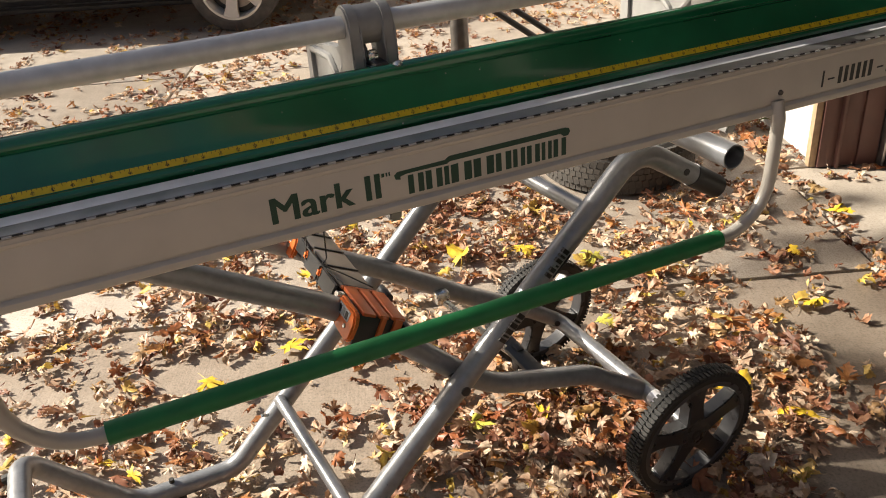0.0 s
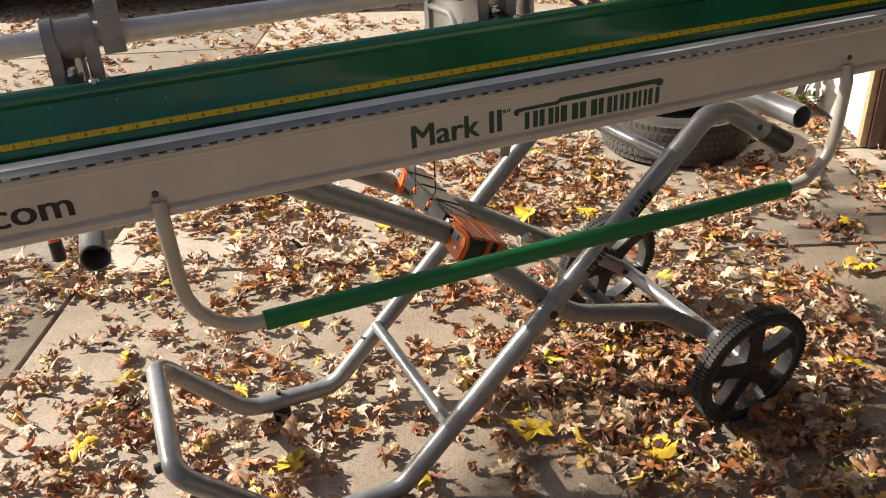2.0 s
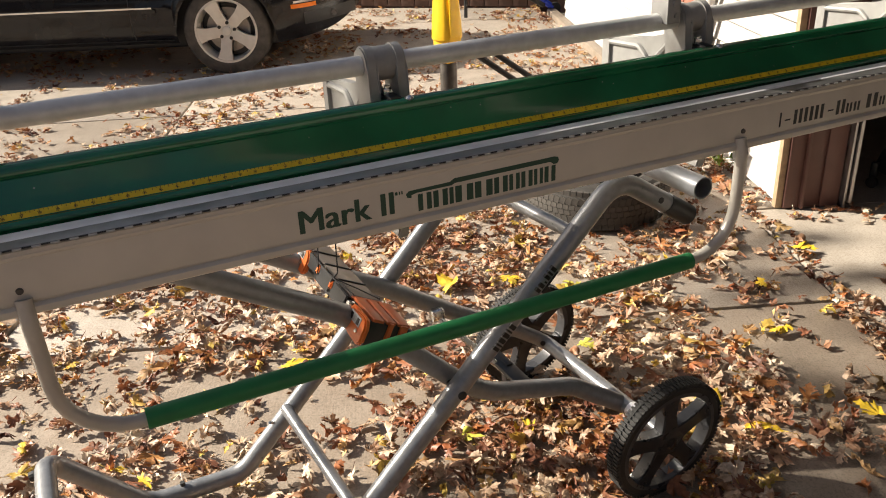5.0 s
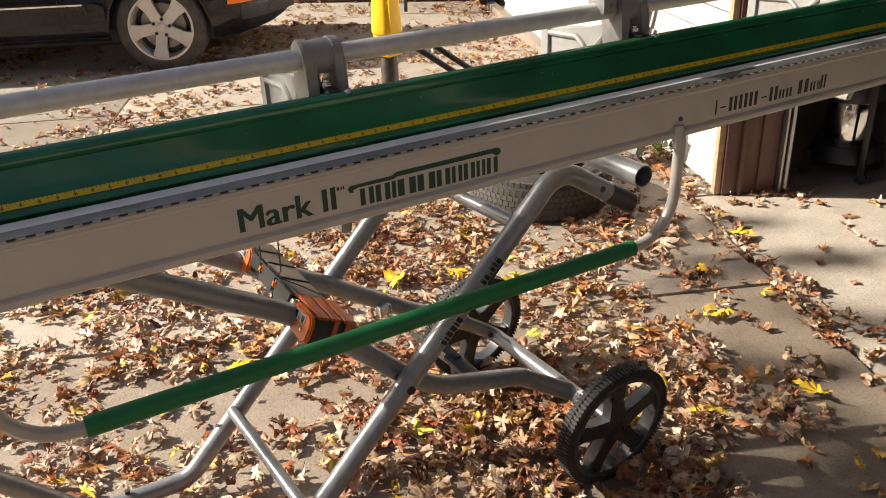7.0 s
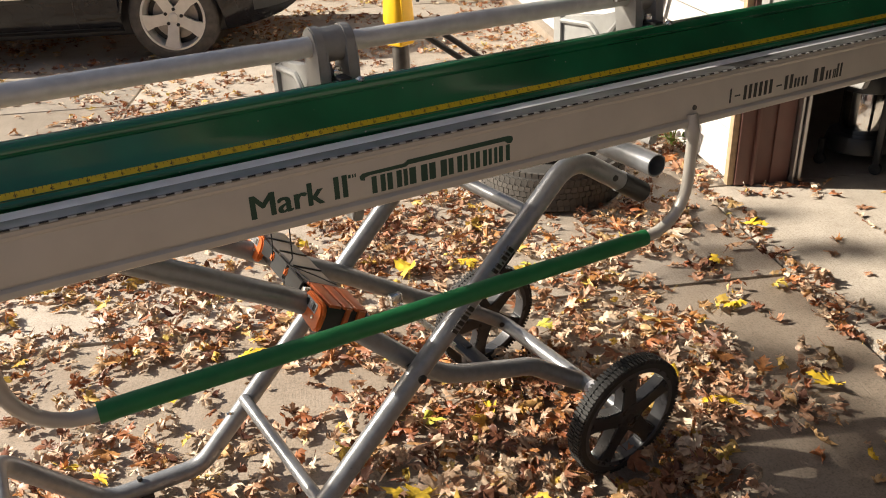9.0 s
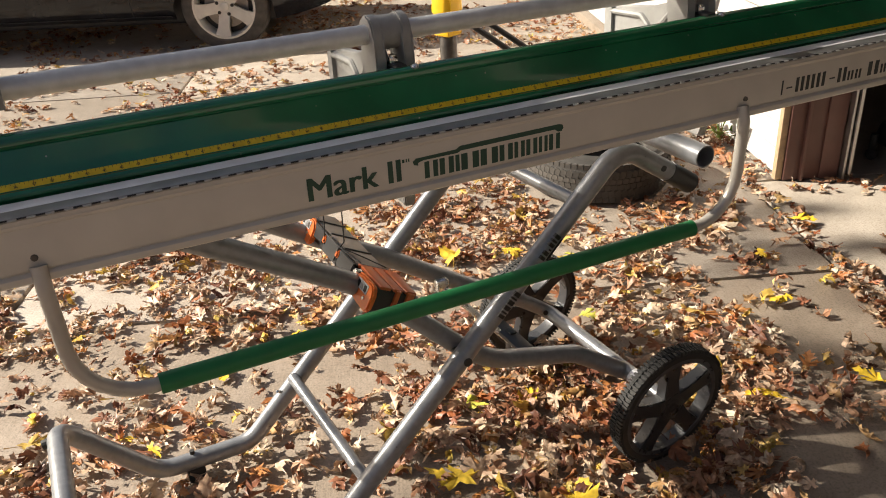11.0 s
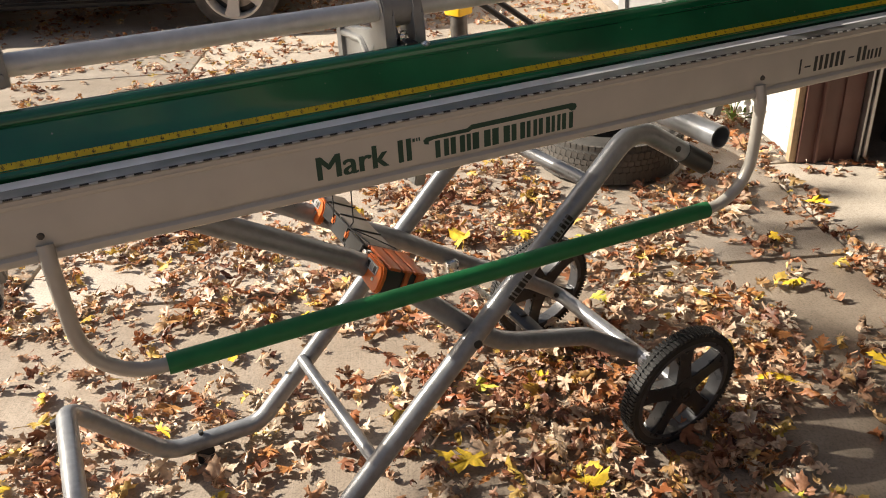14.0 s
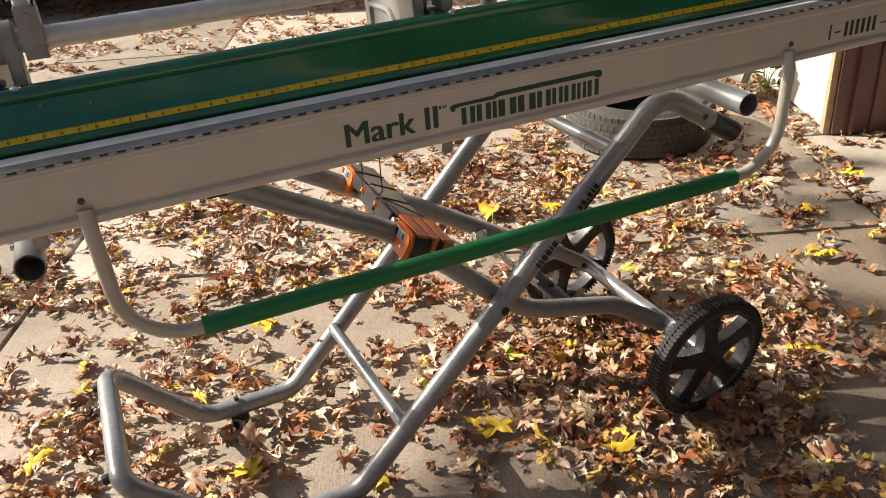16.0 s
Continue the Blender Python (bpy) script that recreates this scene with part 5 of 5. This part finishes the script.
vac = thing("shop_vacuum", "black shop vacuum with a shiny steel drum on casters", "vacuum", HOUSE @ pose(2.838, 2.255, -0.001, 0, 0, 40))
bm = bmesh.new()
cyl(bm, (0, 0, 0.075), (0, 0, 0.15), 0.155, 32, 0.135, bevel=0.008)
part("base", bm, vac, "black plastic base", M["plastic"])
bm = bmesh.new()
cyl(bm, (0, 0, 0.15), (0, 0, 0.345), 0.094, 48, bevel=0.002)
part("drum", bm, vac, "shiny stainless drum", M["chrome"])
bm = bmesh.new()
cyl(bm, (0, 0, 0.345), (0, 0, 0.43), 0.130, 32, bevel=0.012)
cyl(bm, (0, 0, 0.43), (0, 0, 0.56), 0.115, 32, 0.08, bevel=0.012)
part("lid", bm, vac, "black motor lid", M["plastic"])
for k in range(4):
    t = radians(45 + 90 * k)
    x, y = 0.17 * math.cos(t), 0.17 * math.sin(t)
    bm = bmesh.new()
    block(bm, x - 0.014, x + 0.014, y - 0.014, y + 0.014, 0.05, 0.12 if k % 2 else 0.60, 0.003)
    lg = part("leg", bm, vac, "black frame leg", M["plastic"])
    bm = bmesh.new()
    cyl(bm, (x - 0.012, y, 0.026), (x + 0.012, y, 0.026), 0.026, 20, bevel=0.003)
    part("caster", bm, lg, "black caster wheel", M["rubber"])

bike = thing("kick_scooter", "blue and black kick scooter leaning by the far wall", "scooter", pose(4.05, 6.05, 0, 0, 0, -18))
for nm, pts, r, mt in (("front_leg", [(-0.16, 0, 0.02), (-0.155, 0, 0.24)], 0.018, "plastic"), ("fork", [(-0.155, 0, 0.23), (-0.14, 0, 0.60)], 0.026, "blue"), ("brace", [(-0.15, 0.0, 0.30), (0.02, 0.02, 0.33)], 0.018, "blue"),
                       ("deck", [(0.16, 0.0, 0.36), (0.62, -0.02, 0.10)], 0.034, "plastic"), ("handle_post", [(0.10, 0.02, 0.30), (0.30, 0.05, 0.62)], 0.02, "plastic"), ("rear_arm", [(0.56, -0.02, 0.17), (0.70, -0.03, 0.07)], 0.03, "blue")):
    bm = bmesh.new()
    pipe(bm, pts, r, 14)
    part(nm, bm, bike, "", M[mt])
bm = bmesh.new()
cyl(bm, (0.72, -0.055, 0.060), (0.72, -0.015, 0.060), 0.058, 28, bevel=0.01)
part("rear_wheel", bm, bike, "small black wheel", M["rubber"])

# ---- yard tree beyond the drive, whose branches shade the garage side ----
tree = thing("tree", "unseen tall maple with thinning leaves in the yard", "tree", pose(-7.84, 4.64, -0.06))
trng = np.random.default_rng(3)
def limb(bm, pts, r0, r1, seg=9):
    pts = rounded([Vector(p) for p in pts], 0.8, 3)
    rings = []
    for i, p in enumerate(pts):
        d = (pts[min(i + 1, len(pts) - 1)] - pts[max(i - 1, 0)]).normalized()
        u = d.cross(Vector((0.3, 0.9, 0.2))).normalized()
        v = d.cross(u)
        r = r0 + (r1 - r0) * i / (len(pts) - 1)
        rings.append([bm.verts.new(p + (u * math.cos(2 * math.pi * k / seg) + v * math.sin(2 * math.pi * k / seg)) * r) for k in range(seg)])
    for a, b in zip(rings, rings[1:]):
        for k in range(seg):
            bm.faces.new((a[k], a[(k + 1) % seg], b[(k + 1) % seg], b[k]))
    bm.faces.new(rings[0]), bm.faces.new(rings[-1])
bark = surface("grey_bark", (0.16, 0.13, 0.10), 0.9, 0, 0.3, 8, 60, 0.8)
bm = bmesh.new()
limb(bm, [(0, 0, -0.05), (0.1, 0.05, 2.5), (0.0, 0.3, 5.0), (-0.3, 0.4, 9.0)], 0.26, 0.08, 14)
part("trunk", bm, tree, "grey bark trunk", bark)
tips = []
for k, (z, tip) in enumerate(((5.6, (1.36, 1.27, 7.0)), (5.9, (0.92, 1.50, 7.4)), (5.7, (1.72, 1.10, 6.8)), (5.7, (-2.4, -0.6, 7.0)), (6.1, (-1.6, -2.2, 7.8)), (6.4, (0.2, -2.6, 7.6)))):
    bm = bmesh.new()
    t = Vector(tip)
    mid = Vector((t.x * 0.45, t.y * 0.4 + 0.1, z + (t.z - z) * 0.65))
    limb(bm, [(0.05, 0.15, z), mid, t], 0.085, 0.018)
    part("limb", bm, tree, "", bark)
    for q in range(7):
        p = mid.lerp(t, 0.6 + 0.4 * q / 6)
        d = Vector(trng.normal(0, 1, 3)) * 0.27
        d.z = abs(d.z) * 0.4
        bm = bmesh.new()
        limb(bm, [p, p + d * 0.6 + Vector((0, 0, 0.1)), p + d * 1.5], 0.02, 0.006, 6)
        part("twig", bm, tree, "", bark)
        tips += [p + d * 0.8, p + d * 1.5, p + d * 1.2]

crown_spots = []
for p in tips:
    for _ in range(8):
        c = p + Vector(trng.normal(0, 0.17, 3))
        crown_spots.append(c)
# sprays on the sunward limbs, one to each patch of shade: where it falls, its spread and its number of leaves
SHADE = [(2.52, 0.90, 0.22, 0.07, 14), (2.66, 0.46, 0.36, 0.07, 22), (2.18, 0.57, 0.22, 0.05, 14), (1.88, 0.15, 0.16, 0.04, 8), (2.04, 0.00, 0.18, 0.03, 8),
         (2.42, 0.05, 0.26, 0.07, 16), (1.83, -0.15, 0.10, 0.03, 4), (1.74, -0.36, 0.20, 0.045, 14), (2.02, -0.41, 0.24, 0.05, 12)]
here = tree.matrix_world.translation
for sx, sy, rx, ry, count in SHADE:
    for _ in range(count):
        h = trng.uniform(6.7, 7.5)
        gx, gy = trng.normal(0, 0.55, 2)
        along, across = gx * rx * 1.1, gy * ry * 1.1
        g = Vector((sx + 0.92 * along + 0.38 * across, sy - 0.38 * along + 0.92 * across, 0.0)) - SUN_WAY * (h / -SUN_WAY.z)
        crown_spots.append(g - here)
    h = 7.1
    g = Vector((sx, sy, 0.0)) - SUN_WAY * (h / -SUN_WAY.z) - here
    bm = bmesh.new()
    limb(bm, [(0.0, 0.35, 5.2 + sx * 0.3), (g.x * 0.5, g.y * 0.55 + 0.1, 6.5), g], 0.035, 0.006, 6)
    part("limb", bm, tree, "", bark)
lv, lf = [], []
for c in crown_spots:
    e = Euler(tuple(trng.uniform(0, 6.28, 3))).to_matrix()
    s = trng.uniform(0.05, 0.09)
    i = len(lv)
    for q in ((-0.7, 0, 0), (0, -0.9, 0.15), (0.9, 0, 0), (0.1, 0.9, 0.2), (0.45, 0.4, 0.05)):
        lv.append(tuple(c + e @ Vector(q) * s))
    lf += [(i, i + 1, i + 2), (i, i + 2, i + 4), (i, i + 4, i + 3)]
cr = part("crown", mesh_from("crown", lv, lf, M["leaf"], False), tree, "sparse yellow-brown leaves")
tagged(cr, kind="stuff")
# unseen copies around the camera, added to vary the lock plate's reflections
for x, y, turn, size in ((-4.5, -7.5, 70, 1.0), (1.5, -8.5, 200, 0.9), (6.5, -7.0, 320, 1.0), (-9.5, -3.5, 140, 0.95)):
    c = copy_thing(tree, pose(x, y, -0.06, 0, 0, turn))
    c.scale = (size, size, size)
# ---- leaves ----
def leaf_outline():
    """A deeply cut silver maple leaf: outline from the stem round to the stem, about one unit long."""
    half = [(0.012, 0.0), (0.10, -0.05), (0.31, -0.17), (0.25, -0.04), (0.40, 0.03), (0.23, 0.12), (0.20, 0.19), (0.37, 0.25), (0.62, 0.36), (0.53, 0.45), (0.68, 0.61), (0.46, 0.55), (0.39, 0.63),
            (0.29, 0.47), (0.155, 0.38), (0.175, 0.53), (0.31, 0.68), (0.19, 0.73), (0.20, 0.88), (0.09, 0.89)]
    return half + [(0.0, 1.08)] + [(-x, y) for x, y in half[::-1]]

def leaf_bank(count, rng):
    """Curled variants of the leaf, all with one topology."""
    out = leaf_outline()
    k = len(out)
    inner = [(0.0, 0.06), (0.0, 0.25), (0.0, 0.60)]
    base = np.array([(x, y - 0.4, 0.0) for x, y in out + inner])
    base = np.vstack([base, [(0.008, -0.42, 0), (-0.008, -0.42, 0), (0.03, -0.95, 0.06), (0.018, -0.95, 0.06)]])
    faces = []
    def hub(i):
        y = out[i][1]
        return k + (0 if y < 0.1 else 1 if y < 0.49 or abs(out[i][0]) > 0.35 else 2)
    for i in range(k - 1):
        a, b = hub(i), hub(i + 1)
        faces.append((i, i + 1, b))
        if a != b:
            faces.append((i, b, a))
    faces.append((k - 1, 0, k))
    faces += [(k + 3, k + 4, k + 6), (k + 3, k + 6, k + 5)]
    banks = []
    for _ in range(count):
        p = base.copy()
        p[:, 0] *= rng.uniform(0.42, 0.98)
        p[:, 0] += 0.10 * np.sin(3 * p[:, 1] + rng.uniform(0, 6))
        curl = rng.choice((0.55, 1.0, 1.5))
        c1, c2, tw = (rng.normal(0, 2.3) + rng.choice((-1, 1)) * 0.9) * curl, rng.normal(0.3, 2.0) * curl, rng.normal(0, 1.3) * curl
        x, y = p[:, 0].copy(), p[:, 1].copy()
        def bend(u, c):
            c = c if abs(c) > 1e-3 else 1e-3
            return np.sin(u * c) / c, (1 - np.cos(u * c)) / c
        x, z1 = bend(x, c1 * 1.7)
        y, z2 = bend(y, c2)
        z = z1 + z2 + tw * x * y + 0.05 * np.sin(7 * x + rng.uniform(0, 6)) + 0.05 * np.sin(6 * y + rng.uniform(0, 6)) + rng.normal(0, 0.06, len(x))
        banks.append(np.stack([x, y, z], 1))
    return banks, faces

def scatter(name, spots, rng, label, banks, faces, zbase=0.003):
    """All the leaves of one litter as one mesh. Spots: x, y, size, lift."""
    nv, nf = len(banks[0]), len(faces)
    verts = np.zeros((len(spots) * nv, 3))
    for i, (x, y, size, lift, steep) in enumerate(spots):
        p = banks[rng.integers(len(banks))] * size
        a, b, c = rng.uniform(0, 2 * math.pi), rng.normal(0, steep), rng.normal(0, steep)
        if rng.random() < 0.5:
            b += math.pi
        q = p @ np.array(Euler((b, c, a)).to_matrix()).T
        q[:, 2] *= 0.72
        q[:, 2] += zbase + lift - np.percentile(q[:, 2], 12)
        q[:, 2] = np.maximum(q[:, 2], zbase + 0.0006)
        verts[i * nv:(i + 1) * nv] = q + np.array([x, y, 0])
    fa = np.array(faces)
    allf = (fa[None] + (np.arange(len(spots)) * nv)[:, None, None]).reshape(-1, 3)
    me = bpy.data.meshes.new(name)
    me.from_pydata(verts.tolist(), [], allf.tolist())
    me.materials.append(M["leaf"])
    me.shade_smooth()
    return tagged(new(name, me), label, "leaves", kind="stuff")

rng = np.random.default_rng(7)
banks, leaf_faces = leaf_bank(140, rng)

DRIFTS = [(1.08, 0.10, 0.52, 0.52, 1350), (1.35, 1.45, 0.60, 0.50, 750), (1.60, 0.26, 0.30, 0.28, 900), (1.70, 0.62, 0.36, 0.25, 420), (1.93, 0.02, 0.16, 0.10, 420), (2.28, 0.16, 0.18, 0.10, 380), (-0.35, 0.65, 0.22, 0.35, 260), (-0.2, 1.35, 0.3, 0.4, 260), (0.45, 2.6, 0.5, 0.5, 150), (0.15, 1.75, 0.45, 0.35, 380), (0.25, 1.10, 0.30, 0.28, 260), (0.05, 0.60, 0.25, 0.25, 160)]

BARE = [(1.60, -0.17, 0.17, 0.12), (1.95, -0.22, 0.14, 0.14), (2.08, 0.24, 0.16, 0.14), (1.60, -0.36, 0.22, 0.14), (1.92, 0.52, 0.12, 0.08)]

def litter_density(x, y):
    """Leaves to the square metre at a place: thick drifts below and behind the stand, thin beyond the joint by the garage."""
    n, s = 0.9245 * x - 0.381 * y, 0.381 * x + 0.9245 * y
    patch = noise.noise(Vector((x * 2.1, y * 2.1, 0.3))) + 0.8 * noise.noise(Vector((x * 4.8, y * 4.8, 4.1))) + 0.5 * noise.noise(Vector((x * 10.0, y * 10.0, 2.2)))
    d = 290 + 1000 * patch + sum(a * math.exp(-(((x - cx) / rx) ** 2 + ((y - cy) / ry) ** 2)) for cx, cy, rx, ry, a in DRIFTS)
    if y > 3.2:
        d = 0.7 * min(d, 560)
    for cx, cy, rx, ry in BARE:
        d *= 1 - 0.93 * math.exp(-(((x - cx) / rx) ** 2 + ((y - cy) / ry) ** 2) ** 2)
    if n > 2.0:
        d = 45 + 0.3 * max(d, 0)
    elif n > 1.75 and s < 1.5:
        d *= 0.6
    if abs(n - 2.03) < (0.06 if s < 2.9 else 0.025):
        d += 460
    elif n > 2.0 and s > 2.9:
        d = 20
    if abs(n - 2.10) < 0.08 and 2.15 < s < 2.9:
        d += 800
    if n > 2.15:
        d = 0 if s > 2.05 else 260 if s > 1.90 and n < 2.6 else 26 if n < 3.0 else 0
    return max(d, 14) if n < 2.15 else d

spots = []
for _ in range(180000):
    x, y = rng.uniform(-2.2, 4.8), rng.uniform(-1.1, 7.6)
    dense = litter_density(x, y)
    if rng.random() * 3150 < dense:
        if math.hypot(x - 2.165, y - 1.555) < 0.32:
            continue
        size = (rng.uniform(0.018, 0.036) if rng.random() < 0.30 else rng.uniform(0.036, 0.066)) if rng.random() < 0.85 else rng.uniform(0.060, 0.086)
        size *= 1.0 if y < 1.9 else 0.94
        spots.append((x, y, size, rng.uniform(0, 0.018) * min(1, dense / 900), 0.38))
scatter("fallen_leaves", spots, rng, "dry brown, tan and yellow maple leaves lying on concrete", banks, leaf_faces)

# bright yellow leaves that stand out one by one
def bright_leaf(x, y, size, turn, mat, label, bank):
    p = banks[bank] * size * np.array([1, 1, 0.45])
    p[:, 2] += 0.014 - p[:, 2].min() * 0.6
    p[:, 2] = np.maximum(p[:, 2], 0.0)
    ob = new("yellow_leaf", mesh_from("yellow_leaf", p, leaf_faces, mat))
    ob.matrix_world = pose(x, y, 0.004, 0, 0, turn)
    tagged(ob, label, "leaf", "bright leaves on the drive")

lrng = np.random.default_rng(11)
BRIGHT = [(0.730, 0.157, 0.115), (1.425, 0.579, 0.075), (1.905, -0.066, 0.095), (1.745, -0.330, 0.070), (0.152, 0.276, 0.085), (1.245, 1.186, 0.10), (0.048, 0.690, 0.08), (0.10, 0.62, 0.065), (0.898, 0.377, 0.08), (1.05, 0.33, 0.08), (0.60, 0.95, 0.09), (0.33, 0.88, 0.08),
          (-0.30, 0.55, 0.10), (-0.18, 0.92, 0.08), (1.62, 0.95, 0.09), (1.45, 1.10, 0.08), (2.20, 0.62, 0.08), (2.02, 0.36, 0.08), (1.55, 0.18, 0.10), (1.60, 0.02, 0.09), (0.42, 0.10, 0.09), (0.20, -0.02, 0.08), (0.95, -0.05, 0.10), (1.30, -0.30, 0.10), (2.55, 0.75, 0.08), (2.05, 0.95, 0.07), (0.75, 1.35, 0.08), (1.0, 1.6, 0.08)]
for k, (x, y, size) in enumerate(BRIGHT):
    green = k in (1, 8, 14, 23)
    bright_leaf(x, y, size, lrng.uniform(0, 360), M["green_yellow" if green else "yellow_leaf"], "green-yellow maple leaf lying on leaf litter" if green else "bright yellow maple leaf lying on the litter", int(lrng.integers(len(banks))))

# ---- low weed at the foot of the siding ----
weed = thing("weed_plant", "low green weed growing at the foot of the wall", "plant", HOUSE @ pose(2.10, 2.62, 0.0))
wrng = np.random.default_rng(5)
for k in range(16):
    a, h, r = wrng.uniform(0, 6.28), wrng.uniform(0.04, 0.17), wrng.uniform(0.02, 0.10)
    tip = Vector((r * math.cos(a) * 0.6, r * math.sin(a), h))
    bm = bmesh.new()
    pipe(bm, [(0.0, 0.0, 0.0), tip * 0.5 + Vector((0, 0, 0.03)), tip], 0.0016, 5, 0.03)
    part("stem", bm, weed, "", M["ivy"])
    size, wide, k = wrng.uniform(0.05, 0.10), wrng.uniform(0.5, 0.75), 7
    mid = [(0.0, y, 0.10 * math.sin(3 * y)) for y in np.linspace(0, 1, k)]
    rim = [(sgn * 0.5 * wide * math.sin(math.pi * y ** 0.75) + 0.002 * sgn, y, 0.10 * math.sin(3 * y) + 0.09 * math.sin(math.pi * y)) for sgn in (-1, 1) for y in np.linspace(0, 1, k)]
    p = np.array(mid + rim) * size
    q = p @ np.array(Euler((wrng.normal(0.3, 0.4), wrng.normal(0, 0.4), a - 1.57)).to_matrix()).T + np.array(tip)
    blade = [(i, i + 1, k + i + 1, k + i) for i in range(k - 1)] + [(i, 2 * k + i, 2 * k + i + 1, i + 1) for i in range(k - 1)]
    part("leaf", mesh_from("leaf", q, blade, M["ivy"]), weed)
